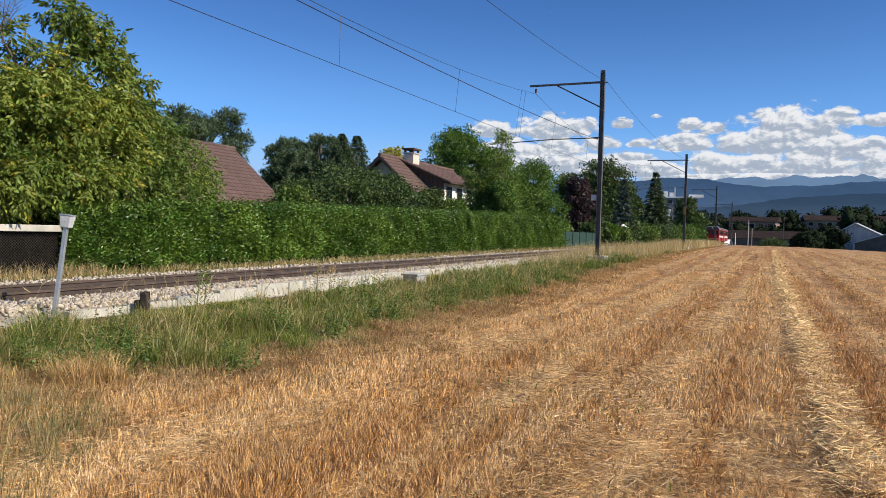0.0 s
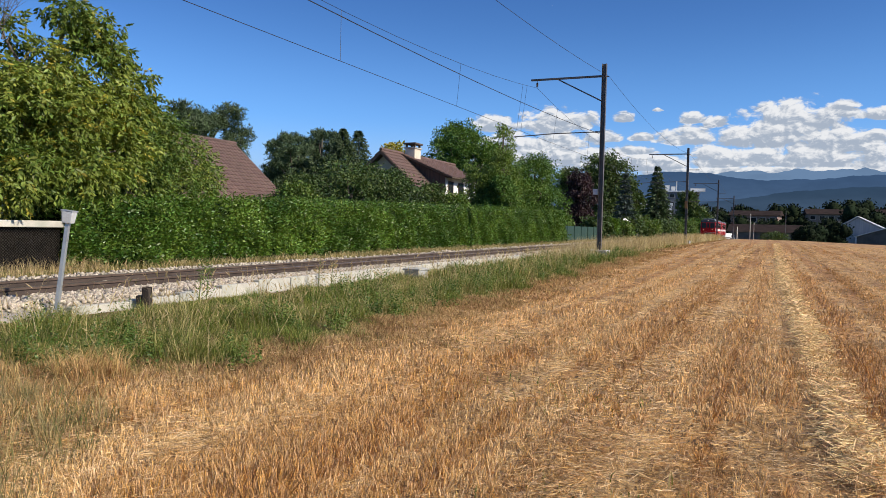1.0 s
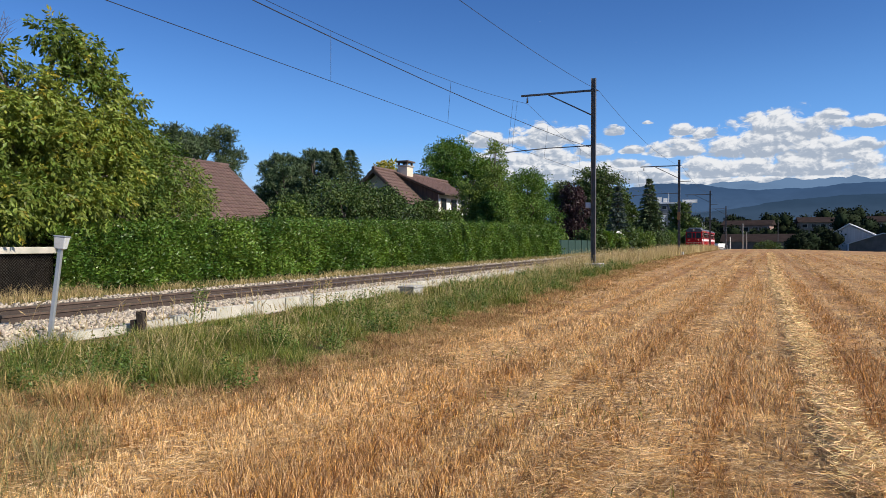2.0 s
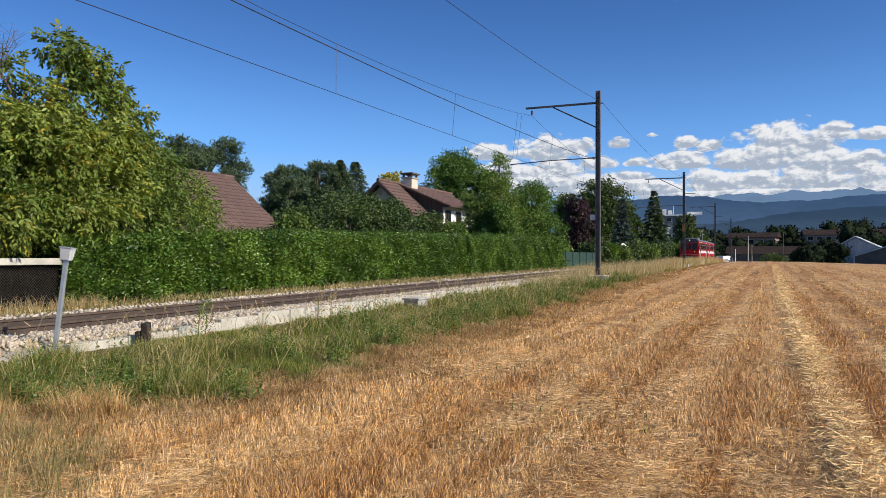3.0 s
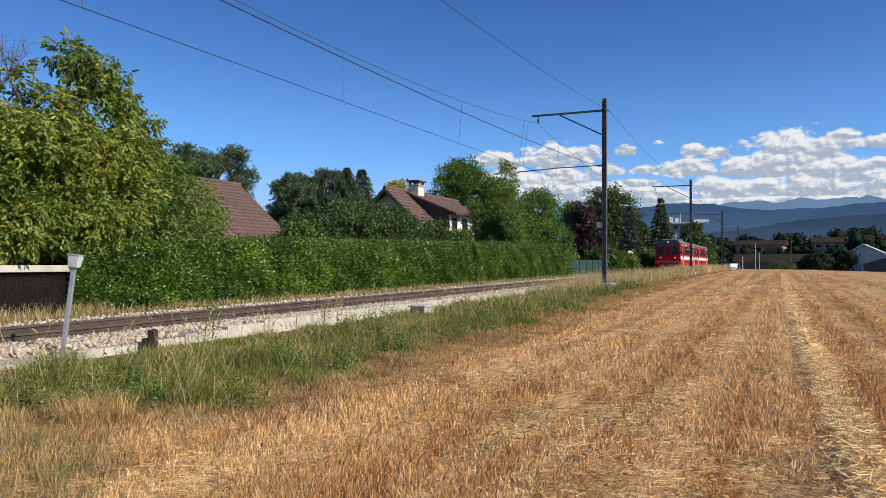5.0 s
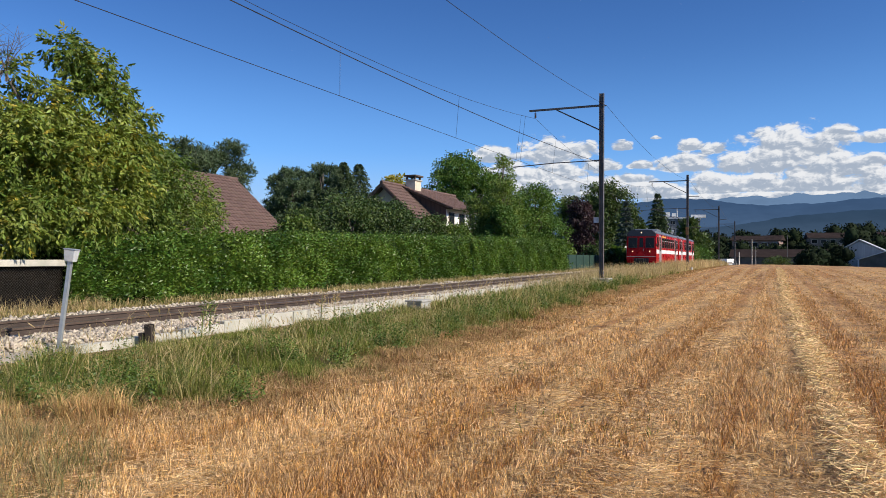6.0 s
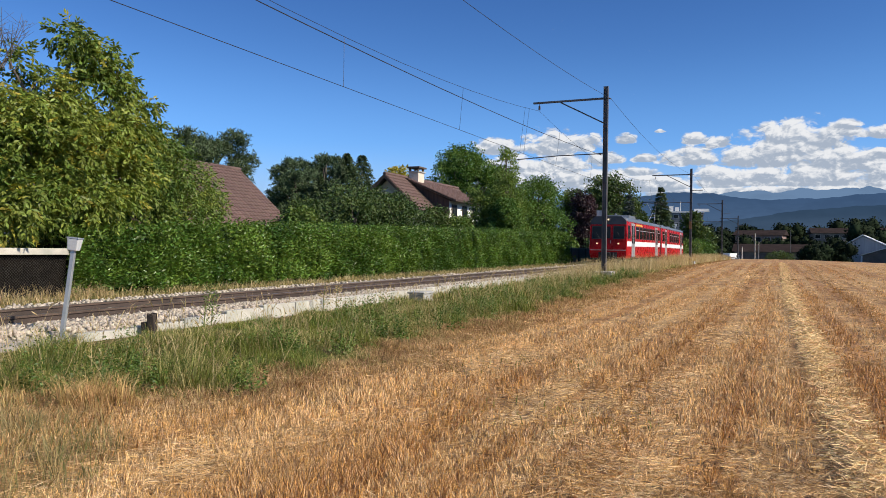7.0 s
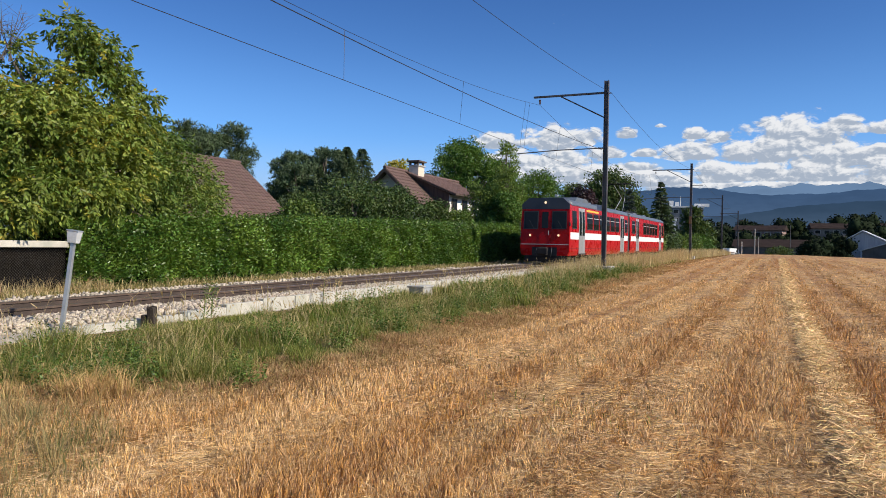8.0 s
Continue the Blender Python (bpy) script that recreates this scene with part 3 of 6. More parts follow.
def make_wires():
    supports = [PREV] + MASTS
    con = thing("contact_wire", pose(0, 0, 0), "thin dark contact wire with droppers over the track", "overhead wire")
    mes = thing("messenger_wire", pose(0, 0, 0), "thin dark carrier wire sagging between masts", "overhead wire")
    fee = thing("feeder_wire", pose(0, 0, 0), "thin dark feeder wire along the mast tops", "overhead wire")
    cx = [-10.0, -10.62, -10.05, -10.6, -10.1]
    cz = [5.45] + [float(rail_z(y)) + 5.34 for _, y in MASTS]
    mz = [8.1] + [float(rail_z(y)) + 7.52 for _, y in MASTS]
    fz = [7.75] + [float(rail_z(y)) + 7.87 for _, y in MASTS]
    ret = thing("return_wire", pose(0, 0, 0), "thin dark return wire fixed at the middle of the masts", "overhead wire")
    part("span", rods(sagging((-7.32, 33.6, 5.95), (-8.5, -6.0, 6.27), 0.458), 0.010, 5), M_WIRE, ret)
    for k in range(4):
        (_, y0), (_, y1) = supports[k], supports[k + 1]
        c0, c1 = Vector((cx[k], y0, cz[k])), Vector((cx[k + 1], y1, cz[k + 1]))
        part("span", rods([c0, c1], 0.008, 5), M_WIRE, con)
        m0, m1 = Vector((-10.35, y0, mz[k])), Vector((-10.35, y1, mz[k + 1]))
        sag = 1.1
        path = sagging(m0, m1, sag)
        part("span", rods(path, 0.007, 5), M_WIRE, mes)
        n = 5
        drops = [16.45, 24.45, 31.6, 32.2, 8.4, 0.4] if k == 0 else [y0 + (y1 - y0) * (j + 0.5) / n for j in range(n)]
        for y in drops:
            u = (y - y0) / (y1 - y0)
            top = m0.lerp(m1, u) - Vector((0, 0, 4 * sag * u * (1 - u)))
            part("dropper", rods([top, c0.lerp(c1, u)], 0.006, 5), M_WIRE, con)
        part("span", rods(sagging((-6.98, y0, fz[k]), (-6.98, y1, fz[k + 1]), 0.62), 0.008, 5), M_WIRE, fee)


make_wires()


# ---- small things by the line ----
def make_marker_post():
    g = float(ground_z(-8.55, 6.9))
    p = thing("marker_post", pose(-8.62, 6.82, g - 0.04, 0, 7.0, 24), "grey galvanised leaning post with a small metal box on top", "trackside post")
    part("pole", boxed(-0.027, 0.027, -0.027, 0.027, -0.3, 1.32, bevel=0.007), M_STEEL, p)
    bm = boxed(-0.076, 0.076, -0.07, 0.07, 1.31, 1.47, bevel=0.01)
    bmesh.ops.scale(bm, vec=(0.8, 0.8, 1), verts=[v for v in bm.verts if v.co.z < 1.36])
    part("box", bm, M_PAINTBOX, p, "pale grey metal box with chipped paint")
    part("lid", boxed(-0.082, 0.082, -0.076, 0.076, 1.466, 1.482, bevel=0.005), M_STEEL, p)


def make_stump():
    g = float(ground_z(-8.45, 8.3))
    s = thing("timber_stump", pose(-8.42, 8.22, g, 2, -3, 12), "short rotten dark timber stump at the ballast edge", "stump")
    bm = boxed(-0.052, 0.052, -0.052, 0.052, -0.2, 0.33, bevel=0.016)
    for v in bm.verts:
        if v.co.z > 0.2:
            v.co += Vector((rng.uniform(-0.012, 0.012), rng.uniform(-0.012, 0.012), rng.uniform(-0.05, 0.02)))
    part("stub", bm, M_WOOD, s)
    part("side_stub", boxed(-0.17, -0.09, -0.04, 0.04, -0.2, 0.21, bevel=0.012), M_WOOD, s)


def make_cover_slab():
    g = float(ground_z(-7.7, 16.2))
    s = thing("concrete_chamber", pose(-7.95, 16.3, g, 0, 0, 0), "weathered grey concrete cable chamber half hidden in grass", "concrete block")
    part("wall", boxed(-0.20, 0.20, -0.26, 0.26, -0.2, 0.24, bevel=0.02), M_CONCRETE, s)
    part("cover", boxed(-0.23, 0.23, -0.30, 0.30, 0.24, 0.29, bevel=0.015), M_CONCRETE, s, "pale concrete cover slab")


make_marker_post()
make_stump()
make_cover_slab()


# ---- the train ----
def car_shell(bm, y0, y1, rake, inset=0.0):
    """Closed red body: the side walls lean in a little at top and bottom; the end at y0 rakes back by rake at the top."""
    prof = [(-1.17, 0.40), (-1.25, 0.62), (-1.25, 2.05), (-1.21, 2.90), (1.21, 2.90), (1.25, 2.05), (1.25, 0.62), (1.17, 0.40)]
    rings = []
    for y, k in ((y0, 1.0), (y0 + 0.10, 0.0), (y1 - 0.10, 0.0), (y1, 1.0)):
        ring = []
        for x, z in prof:
            back = rake * max(0.0, z - 1.55) / 1.35 if y < (y0 + y1) / 2 else 0.0
            ring.append(bm.verts.new((x * (1 - 0.025 * k), y + back, z)))
        rings.append(ring)
    bm.faces.new(rings[0]), bm.faces.new(rings[-1][::-1])
    for a, b in zip(rings, rings[1:]):
        for k in range(len(prof)):
            j = (k + 1) % len(prof)
            bm.faces.new((a[k], b[k], b[j], a[j]))
    bmesh.ops.recalc_face_normals(bm, faces=bm.faces)
    return bm


def side_x(z):
    return 1.25 if z < 2.05 else 1.25 - 0.04 * (z - 2.05) / 0.85


def side_panel(y0, y1, z0, z1, s, proud, thick=0.03, bevel=0.0):
    """A thin panel that follows the leaning side wall on side s (+1 or -1)."""
    bm = bmesh.new()
    zs = [z0, z1] if not z0 < 2.05 < z1 else [z0, 2.05, z1]
    outline = [(s * (side_x(z) + proud), z) for z in zs] + [(s * (side_x(z) + proud - thick), z) for z in zs[::-1]]
    return prism(bm, outline, 1, y0, y1)


def side_window(car, y0, y1, z0, z1, s, bar=True):
    w = part("side_window", side_panel(y0, y1, z0, z1, s, 0.010), M_RUBBER, car, "dark tinted side window in a black frame")
    t = 0.045
    split = z1 - 0.26
    part("pane", side_panel(y0 + t, y1 - t, z0 + t, (split if bar else z1) - t * 0.5, s, 0.014), M_GLASS, w)
    if bar:
        part("pane", side_panel(y0 + t, y1 - t, split + t * 0.5, z1 - t, s, 0.014), M_GLASS, w)
        part("bar", side_panel(y0 + t * 0.5, y1 - t * 0.5, split - t * 0.5, split + t * 0.5, s, 0.020), M_ALU, w)


def side_door(car, y0, y1, s):
    mid = (y0 + y1) / 2
    d = part("door", side_panel(y0, y1, 0.48, 2.78, s, 0.012), M_ALU, car, "brushed grey folding passenger door")
    for a, b in ((y0 + 0.05, mid - 0.03), (mid + 0.03, y1 - 0.05)):
        part("door_glass", side_panel(a + 0.07, b - 0.07, 1.40, 2.62, s, 0.018), M_GLASS, d)
    part("door_seam", side_panel(mid - 0.012, mid + 0.012, 0.50, 2.76, s, 0.017), M_RUBBER, d)
    part("step", side_panel(y0, y1, 0.42, 0.50, s, 0.05), M_UNDER, d)


def bogie(car, y):
    b = part("bogie", box(box(boxed(-0.82, -0.68, -1.3, 1.3, 0.30, 0.58, bevel=0.03), 0.68, 0.82, -1.3, 1.3, 0.30, 0.58, bevel=0.03), -0.7, 0.7, -0.25, 0.25, 0.32, 0.52), M_UNDER, car, "grimy black bogie frame")
    b.matrix_basis = pose(0, y, 0)
    axles = []
    for dy in (-0.95, 0.95):
        bm = rod(bmesh.new(), (-0.75, 0, 0), (0.75, 0, 0), 0.06, 0.06, 8)
        for s in (-1, 1):
            rod(bm, (s * 0.47, 0, 0), (s * 0.59, 0, 0), 0.38, 0.38, 20)
            rod(bm, (s * 0.44, 0, 0), (s * 0.47, 0, 0), 0.41, 0.41, 20)
            for a in range(4):
                c, q = math.cos(a * 1.571), math.sin(a * 1.571)
                rod(bm, (s * 0.59, 0.2 * c, 0.2 * q), (s * 0.605, 0.2 * c, 0.2 * q), 0.05, 0.05, 6)
        w = part("wheelset", bm, M_UNDER, b)
        w.matrix_basis = pose(0, dy, 0.38)
        axles.append((w, dy))
    return axles


def roof_shell(bm, y0, y1, rake):
    n = 10
    top = [(1.225 * math.cos(a), 2.88 + 0.38 * math.sin(a) ** 0.75) for a in [math.pi * k / n for k in range(n + 1)]]
    rings = []
    for y, k in ((y0 + rake, 0.93), (y0 + rake + 0.35, 1.0), (y1 - 0.2, 1.0), (y1, 0.95)):
        rings.append([bm.verts.new((x, y, 2.86 + (z - 2.86) * k)) for x, z in top])
    for a, b in zip(rings, rings[1:]):
        for k in range(n):
            bm.faces.new((a[k], b[k], b[k + 1], a[k + 1]))
    bm.faces.new(rings[0]), bm.faces.new(rings[-1][::-1])
    bmesh.ops.recalc_face_normals(bm, faces=bm.faces)
    return bm


def front_panel(x0, x1, z0, z1, proud, y0=0.0, rake=0.16, thick=0.03):
    """A panel on the raked driving end."""
    def back(z):
        return y0 + rake * max(0.0, z - 1.55) / 1.35 - proud
    outline = [(back(z0), z0), (back(z1), z1), (back(z1) + thick, z1), (back(z0) + thick, z0)]
    return prism(bmesh.new(), outline, 0, x0, x1)


def make_car(length, windows, doors, cab, label):
    car = thing("railcar", pose(TRACK_X, 200, 0.8), label, "train car", "cars of the red train")
    rake = 0.16 if cab else 0.0
    part("body", car_shell(bmesh.new(), 0.0, length, rake), M_RED, car, "glossy red painted body", False)
    part("roof", roof_shell(bmesh.new(), 0.30 if cab else 0.02, length - 0.02, rake), M_ROOFGREY, car, "dull blue-grey roof", True)
    for s in (1, -1):
        gaps = sorted(doors)
        cuts, a = [], 0.10
        for y0, y1 in gaps:
            cuts.append((a, y0)), cuts.append((y0, y1))
            a = y1
        cuts.append((a, length - 0.10))
        for k, (y0, y1) in enumerate(cuts):
            if k % 2 == 0 and y1 - y0 > 0.05:
                part("stripe", side_panel(y0 + 0.01, y1 - 0.01, 1.20, 1.54, s, 0.005), M_WHITE, car, "white waist stripe")
        for y0, y1 in gaps:
            side_door(car, y0, y1, s)
        for y0, y1, z0, z1, bar in windows:
            side_window(car, y0, y1, z0, z1, s, bar)
        part("gutter", side_panel(0.25, length - 0.05, 2.86, 2.92, s, 0.025, 0.05), M_ROOFGREY, car)
        part("skirt_seam", side_panel(0.12, length - 0.1, 0.74, 0.755, s, 0.004), M_RUBBER, car)
        if cab:
            part("class_band", side_panel(3.45, 6.35, 2.66, 2.76, s, 0.006), M_YELLOW, car, "yellow first-class band")
    axles = bogie(car, 2.6) + bogie(car, length - 2.6)
    for y0, y1, x in ((5.4, 7.2, 0.0), (8.0, 9.6, 0.2)):
        part("equipment_box", boxed(-0.9, 0.9, y0, y1, 0.22, 0.50, bevel=0.02), M_UNDER, car)
    if cab:
        part("roof_cap", prism(bmesh.new(), [(-1.20, 2.66), (1.20, 2.66), (1.19, 2.90), (0.86, 3.20), (-0.86, 3.20), (-1.19, 2.90)], 1, 0.115, 0.62), M_CAP, car, "dark grey band over the windscreen")
        for x0, x1 in ((-1.08, -0.34), (0.34, 1.08)):
            w = part("windscreen", front_panel(x0, x1, 1.68, 2.56, 0.010), M_RUBBER, car, "dark windscreen in a rubber seal")
            part("pane", front_panel(x0 + 0.05, x1 - 0.05, 1.73, 2.51, 0.015), M_GLASS, w)
            part("wiper", rods([(0.5 * (x0 + x1) + 0.2, -0.03, 1.66), (0.5 * (x0 + x1) - 0.08, 0.02, 2.12)], 0.007), M_RUBBER, w)
        d = part("front_door", front_panel(-0.27, 0.27, 0.95, 2.62, 0.008), M_RED, car, "red gangway door in the front")
        part("pane", front_panel(-0.16, 0.16, 1.72, 2.52, 0.014), M_GLASS, d)
        part("handle", rod(bmesh.new(), (0.2, -0.03, 1.4), (0.2, -0.03, 1.6), 0.012), M_ALU, d)
        for x in (-0.72, 0.70):
            h = part("headlight", rod(bmesh.new(), (x, 0.05, 1.38), (x, -0.035, 1.38), 0.085, 0.078, 18), M_RED, car)
            part("lens", rod(bmesh.new(), (x, -0.02, 1.38), (x, -0.045, 1.38), 0.058, 0.052, 16), M_LAMP, h, "glowing headlight lens")
        h = part("top_headlight", rod(bmesh.new(), (0, 0.3, 2.98), (0, 0.09, 2.98), 0.15, 0.14, 18), M_CAP, car)
        part("lens", rod(bmesh.new(), (0, 0.1, 2.98), (0, 0.082, 2.98), 0.065, 0.06, 16), M_LAMP, h, "glowing top headlight lens")
        part("bumper_rail", boxed(-1.2, 1.2, -0.07, -0.01, 0.92, 0.96, bevel=0.01), M_ALU, car, "thin pale front step rail")
        part("front_apron", boxed(-1.0, 1.0, 0.02, 0.10, 0.24, 0.42), M_UNDER, car)
        # black panel laid on the body paints the shaded gap behind the coupler
        part("coupler_shade_panel", front_panel(-0.62, 0.62, 0.38, 0.80, 0.006), M_RUBBER, car, "flat black panel standing in for the shaded gap round the coupler")
        c = part("coupler", box(boxed(-0.18, 0.18, -0.34, 0.0, 0.42, 0.80, bevel=0.03), -0.26, 0.26, -0.42, -0.33, 0.46, 0.78, bevel=0.04), M_UNDER, car, "black centre coupler")
        part("hose", rods([(0.36, -0.02, 0.78), (0.40, -0.16, 0.55), (0.33, -0.10, 0.36)], 0.025), M_RUBBER, c)
        part("hose", rods([(-0.36, -0.02, 0.78), (-0.40, -0.16, 0.55), (-0.33, -0.10, 0.36)], 0.025), M_RUBBER, c)
        for x in (-1.19, 1.19):
            part("mirror", boxed(x - 0.03 + (0.06 if x > 0 else -0.06), x + 0.03 + (0.06 if x > 0 else -0.06), -0.03, 0.02, 1.82, 2.02, bevel=0.012), M_RUBBER, car, "small dark rear-view mirror")
        part("plow", prism(bmesh.new(), [(-1.0, -0.06), (1.0, -0.06), (1.0, 0.04), (-1.0, 0.04)], 2, 0.10, 0.26), M_UNDER, car)
        bm = bmesh.new()
        prism(bm, [(2.0, 3.12), (2.5, 3.36), (4.6, 3.36), (5.2, 3.12)], 0, -0.95, 0.95)
        part("roof_unit", bm, M_ROOFGREY, car, "grey roof equipment housing")
        part("horn", rod(bmesh.new(), (0.4, 0.9, 3.34), (0.4, 0.5, 3.34), 0.03, 0.07, 10), M_ALU, car)
    else:
        p = part("pantograph", box(boxed(-0.55, 0.55, 1.9, 3.6, 3.27, 3.36), -0.5, 0.5, 2.0, 3.5, 3.2, 3.27), M_UNDER, car, "dark single-arm pantograph raised to the wire")
        for x in (-0.28, 0.28):
            part("lower_arm", rods([(x, 2.1, 3.36), (x * 0.4, 3.75, 4.35)], 0.020), M_ALU, p)
            part("upper_arm", rods([(x * 0.4, 3.75, 4.35), (x * 1.5, 2.35, 5.22)], 0.016), M_ALU, p)
        part("contact_strip", rods([(-0.95, 2.35, 5.12), (-0.65, 2.35, 5.28), (0.65, 2.35, 5.28), (0.95, 2.35, 5.12)], 0.03), M_UNDER, p)
        part("contact_strip", rods([(-0.95, 2.65, 5.12), (-0.65, 2.65, 5.28), (0.65, 2.65, 5.28), (0.95, 2.65, 5.12)], 0.03), M_UNDER, p)
    for y0, y1 in ((6.2, 7.6), (9.0, 10.6)) if cab else ((5.0, 6.6), (9.4, 11.2)):
        part("roof_vent", boxed(-0.5, 0.5, y0, y1, 3.15, 3.34, bevel=0.05), M_ROOFGREY, car)
    # bellows to the next car
    part("gangway", boxed(-1.16, 1.16, length, length + 0.92, 0.5, 3.04), M_RUBBER, car) if cab else None
    return car, axles


W0, W1 = 1.72, 2.60
first_windows = [(0.45, 1.30, W0, W1, False)] + [(a, a + 1.28, W0, W1, True) for a in (3.5, 4.98, 6.46, 7.94, 9.42, 10.78)] + [(13.95, 14.9, W0, W1, True)]
first_windows[6] = (10.9, 12.1, W0, W1, True)
second_windows = [(0.55, 1.75, W0, W1, True)] + [(a, a + 1.22, W0, W1, True) for a in (5.2, 6.62, 8.04, 9.46, 10.88)] + [(14.75, 15.6, W0, W1, False)]
car_1, axles_1 = make_car(15.2, first_windows, [(1.75, 3.05), (12.5, 13.75)], True, "red electric railcar with white stripe and lit headlights")
car_2, axles_2 = make_car(16.0, second_windows, [(2.1, 3.3), (13.2, 14.5)], False, "red trailing railcar with white stripe and raised pantograph")
SPEED, AT_END = 14.68, 34.75


def motions():
    """The train rolls towards the viewer at a steady speed; the wheelsets turn with it."""
    def car_pose(y, length):
        a, b = float(rail_z(y + 2.6)), float(rail_z(y + length - 2.6))
        slope = math.degrees(math.atan2(b - a, length - 5.2))
        return pose(TRACK_X, y, a - 2.6 * (b - a) / (length - 5.2), slope, 0, 0)
    times = [k * 0.25 for k in range(33)]
    for car, gap, length in ((car_1, 0.0, 15.2), (car_2, 16.1, 16.0)):
        walk(car, [(t, car_pose(AT_END + SPEED * (8.0 - t) + gap, length)) for t in times])
    for w, dy in axles_1 + axles_2:
        walk(w, [(k / 30, pose(0, dy, 0.38, math.degrees(SPEED * k / 30 / 0.38), 0, 0)) for k in range(241)])


# ---- plants: helpers ----
def unit(v):
    return v / np.maximum(np.linalg.norm(v, axis=-1, keepdims=True), 1e-9)


def blades(p, h, w, lean, curl=0.5, heading=None):
    """Bent grass blades: five corners, three triangles each. lean: how far the tip goes sideways, as a share of the height."""
    n = len(p)
    a, b = rng.uniform(0, 6.28, n), rng.uniform(0, 6.28, n)
    if heading is not None:
        b = heading
    s = np.stack([np.cos(a), np.sin(a), np.zeros(n)], -1) * (w / 2)[:, None]
    d = np.stack([np.cos(b), np.sin(b), np.zeros(n)], -1) * (lean * h)[:, None]
    up = np.array([0, 0, 1.0])
    mid = p + d * (1 - curl) * 0.6 + up * (h * 0.58)[:, None]
    tip = p + d + up * (h * (1 - 0.35 * np.minimum(lean, 1)))[:, None]
    v = np.stack([p - s, p + s, mid + s * 0.75, mid - s * 0.75, tip], 1).reshape(-1, 3)
    f = np.array([[0, 1, 2], [0, 2, 3], [3, 2, 4]])[None] + 5 * np.arange(n)[:, None, None]
    return v, f.reshape(-1, 3)


def stalks(p, d, w):
    """Cut stalks or lying straws: one narrow strip each, from p along d."""
    n = len(p)
    s = unit(np.cross(d, rng.normal(size=(n, 3)))) * (w / 2)[:, None]
    v = np.stack([p - s, p + s, p + d + s, p + d - s], 1).reshape(-1, 3)
    return v, (np.arange(4)[None] + 4 * np.arange(n)[:, None])


def leaves(p, axis, size, width=0.45):
    """Leaf blades folded along the midrib: two triangles each."""
    n = len(p)
    axis = unit(axis)
    side = unit(np.cross(axis, rng.normal(size=(n, 3))))
    nor = np.cross(axis, side)
    L = size[:, None]
    v = np.stack([p, p + axis * L * 0.5 + side * L * width * 0.5 + nor * L * 0.06, p + axis * L, p + axis * L * 0.5 - side * L * width * 0.5 + nor * L * 0.06], 1).reshape(-1, 3)
    f = np.array([[0, 1, 2], [0, 2, 3]])[None] + 4 * np.arange(n)[:, None, None]
    return v, f.reshape(-1, 3)


def tufts(centres, per, h, w, spread, lean):
    """Grass tufts: per blades round each centre, fanning outwards; h: the height of each tuft."""
    c, hh = np.repeat(centres, per, 0), np.repeat(h, per)
    n = len(c)
    a, r = rng.uniform(0, 6.28, n), spread * np.sqrt(rng.random(n))
    p = c + np.stack([r * np.cos(a), r * np.sin(a), 0 * a], -1)
    p[:, 2] = ground_z(p[:, 0], p[:, 1]) - 0.015
    return blades(p, hh * rng.uniform(0.45, 1.1, n), w * rng.uniform(0.6, 1.5, n), lean * rng.uniform(0.15, 1.4, n), 0.6, a + rng.normal(0, 0.7, n))


def seed_stalks(p, h, lean, w):
    """Thin upright stems, each with a loose seed head bowed over at its tip."""
    n = len(p)
    b = rng.uniform(0, 6.28, n)
    d = np.stack([np.cos(b) * lean * h, np.sin(b) * lean * h, h], -1)
    sv, sf = stalks(p, d, w)
    hv, hf = leaves(np.repeat(p + d * 0.93, 3, 0), np.repeat(d * np.array([1.6, 1.6, 0.8]), 3, 0) + rng.normal(0, 0.12, (3 * n, 3)) * np.repeat(h, 3)[:, None], np.repeat(h * 0.17, 3) * rng.uniform(0.6, 1.2, 3 * n), 0.075)
    return joined([(sv, np.concatenate([sf[:, [0, 1, 2]], sf[:, [0, 2, 3]]])), (hv, hf)])


def sprays(p, d, per, length, size, width=0.4):
    """Compound leaves: leaflets in pairs along a stalk that bows down."""
    n = len(p)
    r = unit(d * 0.8 + rng.normal(0, 0.55, (n, 3)) + np.array([0, 0, -0.35]))
    side = unit(np.cross(r, rng.normal(0, 0.35, (n, 3)) + np.array([0, 0, 1.0])))
    out = []
    for j in range(per):
        u = (j // 2 + 0.6) / (per / 2)
        q = p + r * (length * u)[:, None] - np.array([0, 0, 1]) * (0.30 * length * u * u)[:, None]
        ax = (side * (1 if j % 2 else -1) * (0.9 - 0.5 * u) + r * (0.45 + 0.4 * u)) + rng.normal(0, 0.22, (n, 3)) + np.array([0, 0, -0.45])
        out.append(leaves(q, ax, size * rng.uniform(0.7, 1.25, n), width))
    return joined(out)


def tube(path, radii, sides=7):
    """A tapered limb along a path."""
    path = [Vector(q) for q in path]
    v, f = [], []
    for k, q in enumerate(path):
        d = (path[min(k + 1, len(path) - 1)] - path[max(k - 1, 0)]).normalized()
        r = d.to_track_quat("Z", "Y").to_matrix()
        for j in range(sides):
            a = 6.283 * j / sides
            v.append(q + r @ Vector((math.cos(a) * radii[k], math.sin(a) * radii[k], 0)))
    for k in range(len(path) - 1):
        for j in range(sides):
            i = (j + 1) % sides
            f.append((k * sides + j, k * sides + i, (k + 1) * sides + i, (k + 1) * sides + j))
    return v, f


def joined(pieces):
    vs, fs, o = [], [], 0
    for v, f in pieces:
        vs.append(np.asarray(v, float).reshape(-1, 3))
        fs.append(np.asarray(f) + o)
        o += len(vs[-1])
    return np.concatenate(vs), np.concatenate(fs)


